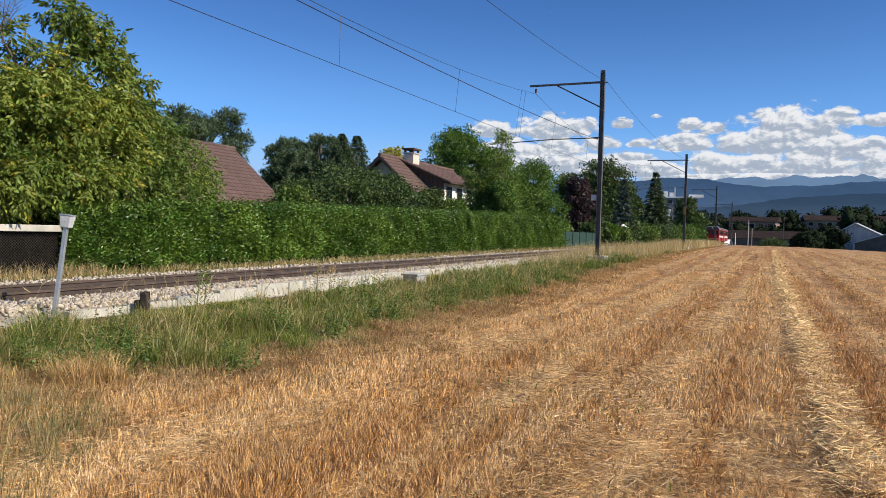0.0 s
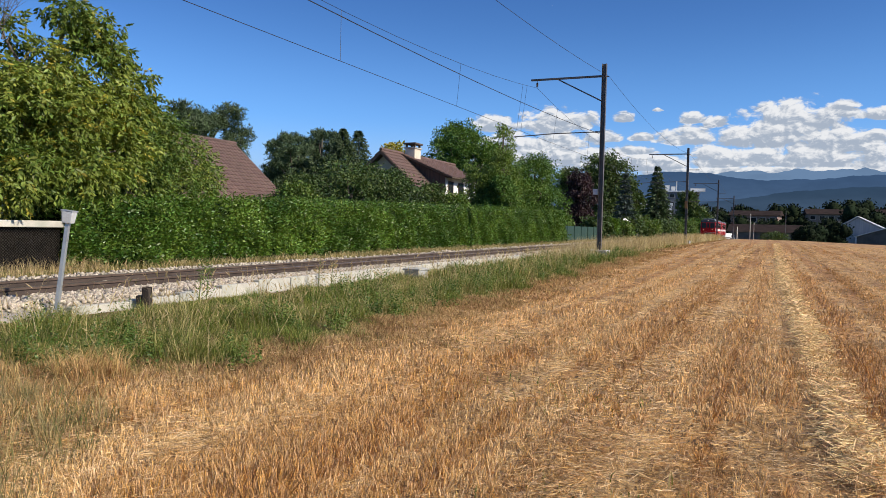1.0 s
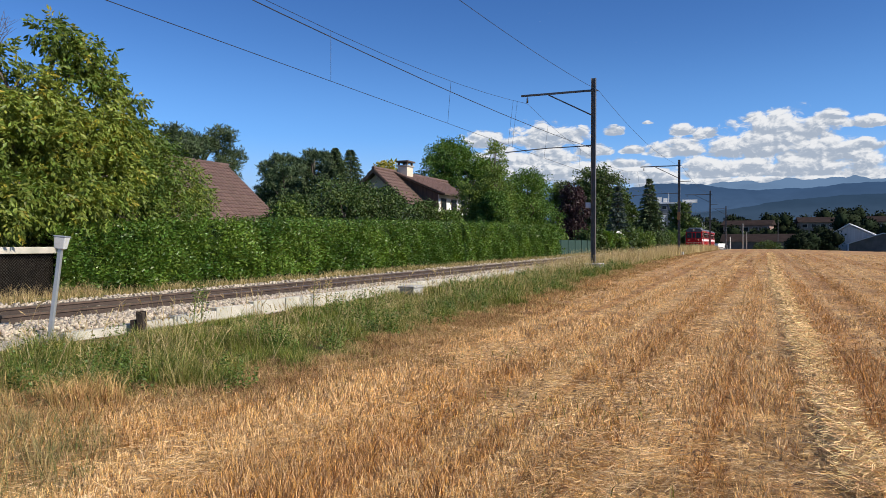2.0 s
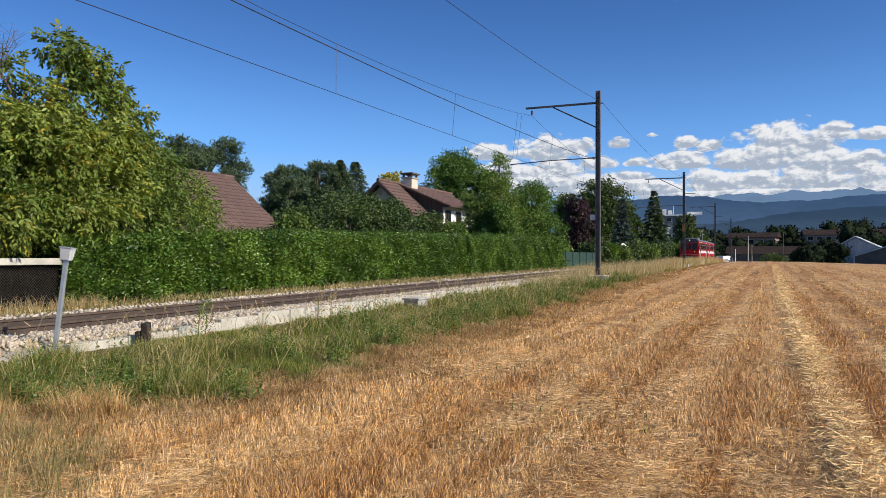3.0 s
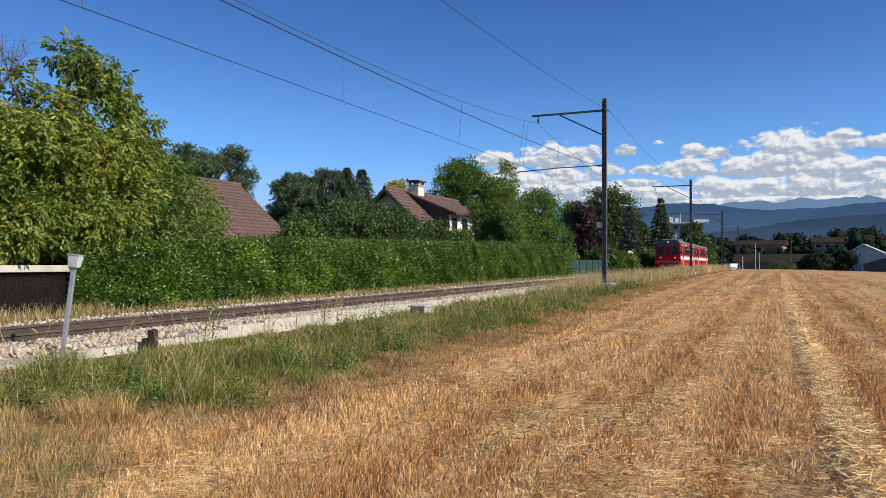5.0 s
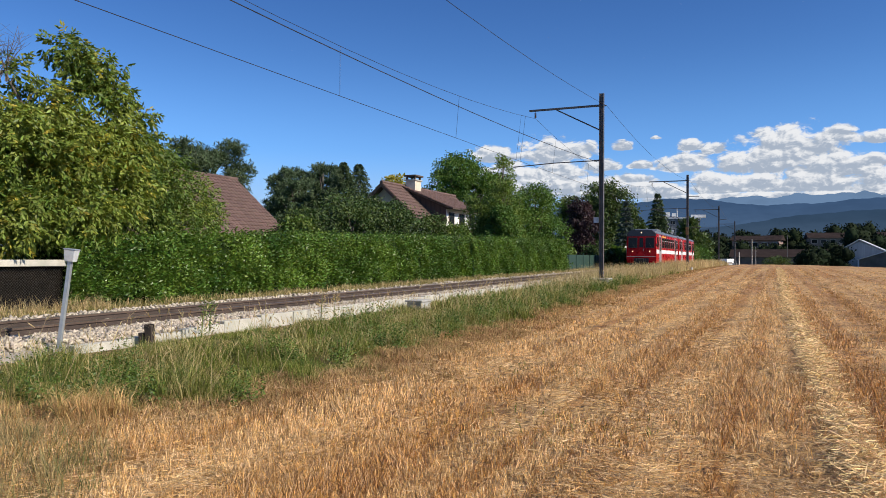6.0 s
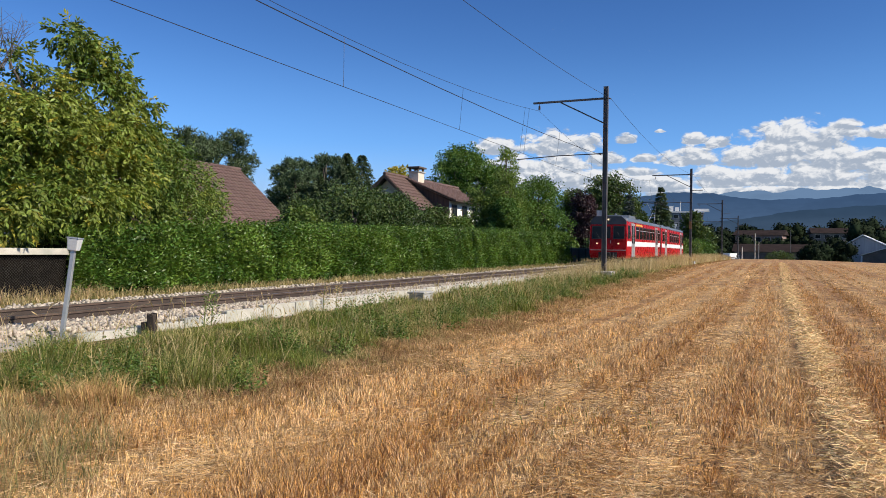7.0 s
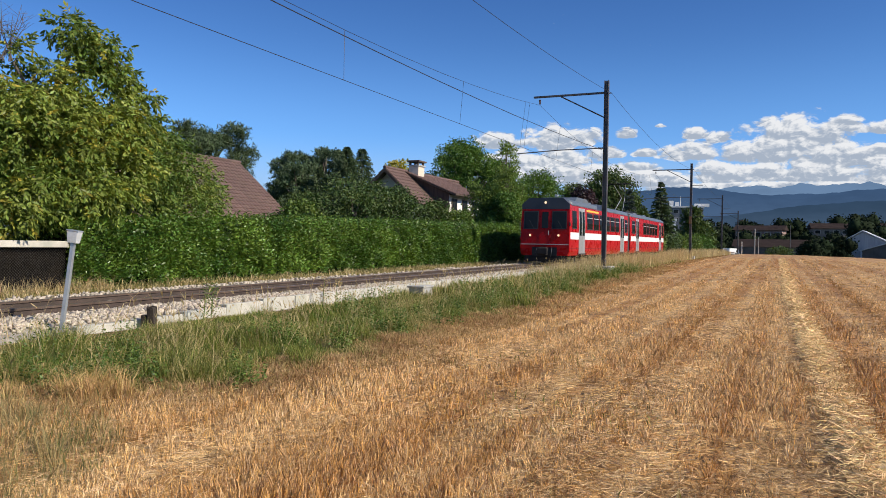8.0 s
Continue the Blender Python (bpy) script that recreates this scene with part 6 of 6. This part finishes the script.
    tagged(sheet("field_weeds", v, f, M_GRASS), "small green weeds sprouting between the stubble", "weeds", kind="stuff")


make_verge()
make_dry_grass()
make_stubble()


# ---- beyond the field ----
def make_mountains():
    def ridge(name, dist, az, el, low, high, glow, rough, label):
        a = np.radians(np.linspace(-62, 62, 900))
        e = np.interp(np.degrees(a), az, el)
        e = e + rough * (0.10 * np.sin(a * 91) + 0.06 * np.sin(a * 231 + 1) + 0.035 * np.sin(a * 517 + 2) + 0.02 * np.sin(a * 1201))
        top = 1.55 + dist * np.tan(np.radians(e))
        rows = []
        for k, u in enumerate((0.0, 0.35, 0.7, 0.9, 1.0)):
            r = dist * (1 - 0.10 * (1 - u))
            z = -30 + (top + 30) * u
            rows.append(np.stack([r * np.sin(a), r * np.cos(a), z], -1))
        rows.append(np.stack([dist * 1.08 * np.sin(a), dist * 1.08 * np.cos(a), np.full(len(a), -30.0)], -1))
        v = np.stack(rows, 0)
        i = np.arange(v.shape[0] * v.shape[1]).reshape(v.shape[:2])
        f = np.stack([i[:-1, :-1], i[:-1, 1:], i[1:, 1:], i[1:, :-1]], -1).reshape(-1, 4)
        z1 = float(top.max())
        tagged(sheet(name, v.reshape(-1, 3), f, painted_haze(name + "_haze", low, high, z1 * 0.35, z1, glow), smooth=True), label, "mountains", kind="structure")
    # each ridge's two tones hold the air's blue haze, given off as emission
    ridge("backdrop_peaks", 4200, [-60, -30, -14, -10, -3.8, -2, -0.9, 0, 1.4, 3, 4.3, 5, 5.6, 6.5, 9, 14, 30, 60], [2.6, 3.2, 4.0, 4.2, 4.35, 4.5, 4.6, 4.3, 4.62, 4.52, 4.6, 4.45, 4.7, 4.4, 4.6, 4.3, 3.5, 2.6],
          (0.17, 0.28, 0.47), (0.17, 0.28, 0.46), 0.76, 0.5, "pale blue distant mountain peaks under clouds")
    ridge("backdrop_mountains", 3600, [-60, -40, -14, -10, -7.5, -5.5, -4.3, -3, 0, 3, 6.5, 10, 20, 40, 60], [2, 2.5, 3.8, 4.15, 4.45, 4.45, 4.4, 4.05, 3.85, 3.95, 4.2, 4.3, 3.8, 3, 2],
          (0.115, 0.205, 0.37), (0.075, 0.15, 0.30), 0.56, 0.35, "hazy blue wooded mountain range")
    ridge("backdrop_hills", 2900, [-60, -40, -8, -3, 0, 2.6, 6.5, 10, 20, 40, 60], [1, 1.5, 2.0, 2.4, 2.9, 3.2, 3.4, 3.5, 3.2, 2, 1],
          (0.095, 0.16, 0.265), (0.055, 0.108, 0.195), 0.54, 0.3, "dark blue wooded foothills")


make_mountains()


def make_far_woods():
    p, ax, sz, hearts = [], [], [], []
    ball = bmesh.new()
    bmesh.ops.create_icosphere(ball, subdivisions=2, radius=1)
    bv = np.array([q.co for q in ball.verts])
    ball.verts.index_update()
    bf = np.array([[q.index for q in face.verts] for face in ball.faces])
    ball.free()

    def clump(az, dist, top, hw, k):
        a = math.radians(az)
        x, y = dist * math.sin(a), dist * math.cos(a)
        z0 = float(ground_z(x, y))
        for bx, by, bz, s in round_blobs(x, y, z0 + 0.5, top, hw, 9, 0.25, 0.5):
            lump = 1 + 0.13 * np.sin(bv[:, :1] * 5 + bx) + 0.13 * np.sin(bv[:, 1:2] * 6 + bz) + 0.10 * np.sin(bv[:, 2:] * 7 + by)
            hearts.append((np.array([bx, by, bz]) + bv * lump * s * 0.72, bf))
            d = unit(rng.normal(size=(k, 3)))
            p.append(np.array([bx, by, bz]) + d * s * rng.uniform(0.62, 0.98, (k, 1)))
            ax.append(d + rng.normal(0, 0.8, d.shape))
            sz.append(np.full(k, 0.0024 * dist))
    for az in np.arange(-9, 30, 0.55):
        el = 1.85 + 0.25 * math.sin(az * 2.1) + 0.25 * math.sin(az * 5.3 + 1) + (0.5 if 4.5 < az < 5.9 else 0)
        clump(az + rng.uniform(-0.2, 0.2), 330 + rng.uniform(-20, 30), 1.55 + 330 * math.tan(radians(el)), 6.5, 150)
    for az in np.arange(-4.5, 30, 0.8):
        el = 0.95 + 0.35 * math.sin(az * 3.3 + 2)
        clump(az, 235 + rng.uniform(-10, 10), 1.55 + 235 * math.tan(radians(el)), 4.5, 150)
    for az, dist, el, hw in ((5.1, 250, 2.15, 6.0), (6.4, 255, 1.7, 5.0), (4.0, 190, 0.9, 3.2), (2.6, 185, 0.75, 3.6), (2.0, 180, 0.55, 3.0), (-4.9, 210, 1.6, 4.5), (-3.9, 225, 1.5, 4.0), (-6.3, 240, 1.5, 5.0)):
        clump(az, dist, 1.55 + dist * math.tan(radians(el)), hw, 160)
    v, f = leaves(np.concatenate(p), np.concatenate(ax), np.concatenate(sz) * rng.uniform(0.6, 1.3, sum(map(len, sz))), 0.8)
    v, f = joined([(v, f)] + hearts)
    tagged(sheet("far_woods", v, f, M_WOODS), "dark wooded belt beyond the field", "woods", kind="stuff")


make_far_woods()


def polar(az, dist):
    return dist * math.sin(radians(az)), dist * math.cos(radians(az))


def make_block(name, az, dist, wide, deep, z0, z1, mat, label, floors, bays, turn, roof=None):
    """A far building: body with rows of real window openings filled with glass, and a flat or hipped roof."""
    x, y = polar(az, dist)
    t = thing(name, pose(x, y, 0, 0, 0, turn), label, "building")
    part("wall", boxed(-wide / 2, wide / 2, 0, deep, z0 - 6, z1), mat, t)
    st = (z1 - z0) / floors
    for i in range(floors):
        for j in range(bays):
            cx = -wide / 2 + (j + 0.5) * wide / bays
            w = part("window", boxed(cx - 0.33 * wide / bays, cx + 0.33 * wide / bays, -0.06, 0.05, z0 + st * (i + 0.28), z0 + st * (i + 0.78)), M_CONCRETE, t)
            part("pane", boxed(cx - 0.28 * wide / bays, cx + 0.28 * wide / bays, -0.10, 0.0, z0 + st * (i + 0.33), z0 + st * (i + 0.74)), M_GLASS, w)
    if roof:
        bm = bmesh.new()
        prism(bm, [(-0.8, z1), (deep / 2, z1 + roof), (deep + 0.8, z1)], 0, -wide / 2 - 0.8, wide / 2 + 0.8)
        part("roof", bm, M_REDTILE, t)
    else:
        part("roof", boxed(-wide / 2 - 0.3, wide / 2 + 0.3, -0.3, deep + 0.3, z1, z1 + 0.5), M_BARNROOF, t)
    return t


office = make_block("office_block", -6.6, 262, 15, 12, 7.0, 15.2, M_OFFICE, "dark grey office block with white roof plant", 3, 6, 6)
for xa, xb, zt in ((-3.6, -2.2, 17.6), (-1.6, -0.3, 17.2), (0.0, 0.25, 19.0), (4.6, 9.4, 16.6)):
    part("roof_plant", boxed(xa, xb, 2, 4, 15.6, zt), M_PLASTER, office, "white rooftop unit")
make_block("warehouse", -8.4, 205, 11, 9, 2.0, 8.8, M_BARNROOF, "pale blue-grey flat-roofed shed behind trees", 1, 4, 8)
make_block("apartment_house", -1.25, 285, 15.5, 11, 1.5, 8.4, M_PINK, "salmon and white apartment house with tiled roof", 2, 5, -8, 1.8)
make_block("apartment_house", 3.4, 300, 12, 10, 1.0, 9.5, M_DULL, "dull beige house among the far trees", 3, 4, 5, 2.0)
make_block("apartment_house", 7.6, 300, 12, 10, 1.0, 9.5, M_DULL, "dull beige house with dull tiled roof among trees", 3, 4, -4, 2.0)


def make_long_roof():
    x, y = polar(0.8, 205)
    t = thing("farm_building", pose(x, y, 0, 0, 0, -3), "long low farm building with a dull brown roof", "building")
    part("wall", boxed(-13, 13, 0, 9, -6, 2.3), M_BARNWALL, t)
    part("roof", prism(bmesh.new(), [(-0.7, 2.2), (4.5, 4.2), (9.7, 2.2)], 0, -13.6, 13.6), M_REDTILE, t, "dull brown tiled roof")


def make_barn():
    x, y = polar(5.25, 200)
    t = thing("barn", pose(x, y, 0, 0, 0, -10), "pale grey barn with a sheet-metal gable and roof", "barn")
    part("wall", prism(bmesh.new(), [(-5.6, -5), (6.6, -5), (6.6, 2.9), (0, 6.1), (-5.6, 2.6)], 1, 0, 9), M_BARNGABLE, t, "grey sheet-metal gable")
    for s, run, low in ((-1, 6.4, 2.3), (1, 7.4, 2.6)):
        slope = part("roof_slope", prism(bmesh.new(), [(0, 6.45), (s * run, low + 0.15), (s * run, low), (0, 6.3)], 1, -0.5, 9.6), M_PLASTER, t, "white edged sheet-metal slope")
        for k in range(9):
            part("seam", rod(bmesh.new(), (0, -0.3 + 1.15 * k, 6.47), (s * run, -0.3 + 1.15 * k, low + 0.17), 0.035, sides=5), M_BARNROOF, slope)
    part("door", boxed(-4.6, -3.4, -0.06, 0.05, 0.6, 2.3), M_GLASS, t)
    x, y = polar(6.5, 192)
    t = thing("cart_shed", pose(x, y, 0, 0, 0, -10), "dark open cart shed beside the barn", "shed")
    part("wall", prism(bmesh.new(), [(-4.2, -4), (9, -4), (9, 2.1), (2.5, 3.9), (-4.2, 1.6)], 1, 0, 6), M_BARNWALL, t)
    part("roof", prism(bmesh.new(), [(-4.7, 1.5), (2.5, 3.95), (9.5, 2.1), (9.5, 2.25), (2.5, 4.12), (-4.7, 1.66)], 1, -0.4, 6.4), M_BARNROOF, t)


make_long_roof()
make_barn()


def make_van(az, dist, turn, label, pickup=False):
    x, y = polar(az, dist)
    z = 0.18 if not pickup else 0.36
    t = thing("delivery_van" if not pickup else "pickup_truck", pose(x, y, z - 1.35, 0, 0, turn), label, "van" if not pickup else "truck", "vehicles parked beyond the field")
    g = 0.95
    if pickup:
        side = [(-2.6, 0.4), (2.5, 0.4), (2.55, 1.0), (1.7, 1.15), (1.2, 1.95), (-0.2, 2.0), (-0.3, 1.1), (-2.6, 1.1)]
    else:
        side = [(-2.6, 0.4), (2.5, 0.4), (2.6, 1.0), (2.0, 1.2), (1.3, 2.1), (0.9, 2.3), (-2.5, 2.3), (-2.6, 2.1)]
    bm = bmesh.new()
    prism(bm, [(p, q + g - 0.4) for p, q in side], 1, -0.95, 0.95)
    part("body", bm, M_WHITE, t, "white painted body")
    for s in (-1, 1):
        part("side_window", boxed(0.35, 1.25, s * 0.955 - 0.01, s * 0.955 + 0.01, g + 0.95, g + 1.45), M_GLASS, t)
        for px in (-1.6, 1.6):
            w = part("wheel", rod(bmesh.new(), (px, s * 0.8, g + 0.0), (px, s * 0.98, g + 0.0), 0.34, 0.34, 16), M_RUBBER, t)
            part("hub", rod(bmesh.new(), (px, s * 0.98, g), (px, s * 0.99, g), 0.18, 0.18, 10), M_ALU, w)
    part("windscreen", boxed(1.28, 1.75, -0.8, 0.8, g + 0.95, g + 1.4), M_GLASS, t)


make_van(5.95, 200, 15, "white panel van parked beyond the field edge")
make_van(7.0, 200, -170, "white pickup truck parked beyond the field edge", True)
make_van(8.5, 200, 5, "white van parked by the barn")
make_van(-2.95, 205, 60, "small white van near the track")


def make_poles():
    for az, dist, top, r, mat, label in ((-1.45, 140, 5.1, 0.08, M_CONCRETE, "grey weathered line pole beyond the field"), (-2.55, 150, 4.6, 0.07, M_MAST, "thin dark line pole"), (-1.2, 150, 3.8, 0.06, M_CONCRETE, "short grey post by the crossing"), (-2.3, 120, 2.6, 0.06, M_PLASTER, "white marker post beside the railway"), (0.85, 170, 6.6, 0.07, M_MAST, "thin dark line pole among trees")):
        x, y = polar(az, dist)
        g = float(ground_z(x, y))
        t = thing("line_pole", pose(x, y, 0, 0, 0, 0), label, "pole", "poles beyond the field")
        part("pole", rod(bmesh.new(), (0, 0, g - 0.3), (0, 0, top), r, r * 0.8), mat, t)
        part("cap", rod(bmesh.new(), (0, 0, top), (0, 0, top + 0.08), r * 0.9, 0.01), mat, t)


make_poles()


def make_canopy():
    x, y = -14.6, 79.0
    t = thing("garden_parasol", pose(x, y, 0, 0, 8, 0), "white garden parasol above the shrubs", "parasol")
    part("canopy", rod(bmesh.new(), (0, 0, 2.65), (0, 0, 2.95), 0.62, 0.04, 8), M_PLASTER, t)
    part("pole", rod(bmesh.new(), (0, 0, 0.4), (0, 0, 2.7), 0.03), M_ALU, t)


make_canopy()
broad_tree("earth_heap_bush", 0.4, 142.0, 1.75, 2.8, M_SHRUB, 3000, 0.3, "low dark green bush at the field's far edge", "shrub", 0.02, taper=0.1)


def make_tall_weed(x, y, h, label, material):
    g = float(ground_z(x, y))
    t = thing("tall_weed", pose(x, y, g), label, "weed", "tall weeds by the kerb")
    v, f = tube([(0, 0, -0.05), (0.02, 0.01, h * 0.5), (0.05, 0.03, h)], [0.008, 0.006, 0.002], 5)
    sheet("stem", v, f, M_WEED, t)
    n = 120
    u = rng.random(n) ** 0.8
    a = rng.uniform(0, 6.28, n)
    r = 0.13 * (1 - 0.6 * u) * rng.random(n)
    q = np.stack([0.05 * u + r * np.cos(a), 0.03 * u + r * np.sin(a), u * h], -1)
    v, f = leaves(q, np.stack([np.cos(a), np.sin(a), 0.5 + 0 * a], -1) + rng.normal(0, 0.3, (n, 3)), 0.065 * rng.uniform(0.5, 1.2, n), 0.3)
    sheet("foliage", v, f, material, t)


make_tall_weed(-8.30, 9.15, 0.7, "tall green leafy weed beside the kerb", M_WEED)
make_tall_weed(-8.42, 9.45, 0.6, "green leafy weed beside the kerb", M_WEED)
make_tall_weed(-8.35, 12.6, 0.65, "tan seeding weed beside the kerb", M_DRYGRASS)
make_tall_weed(-8.30, 13.0, 0.55, "tan seeding weed beside the kerb", M_DRYGRASS)
make_tall_weed(-8.40, 26.5, 0.5, "tan seeding weed beside the track", M_DRYGRASS)
make_tall_weed(-8.45, 27.3, 0.45, "tan seeding weed beside the track", M_DRYGRASS)


motions()
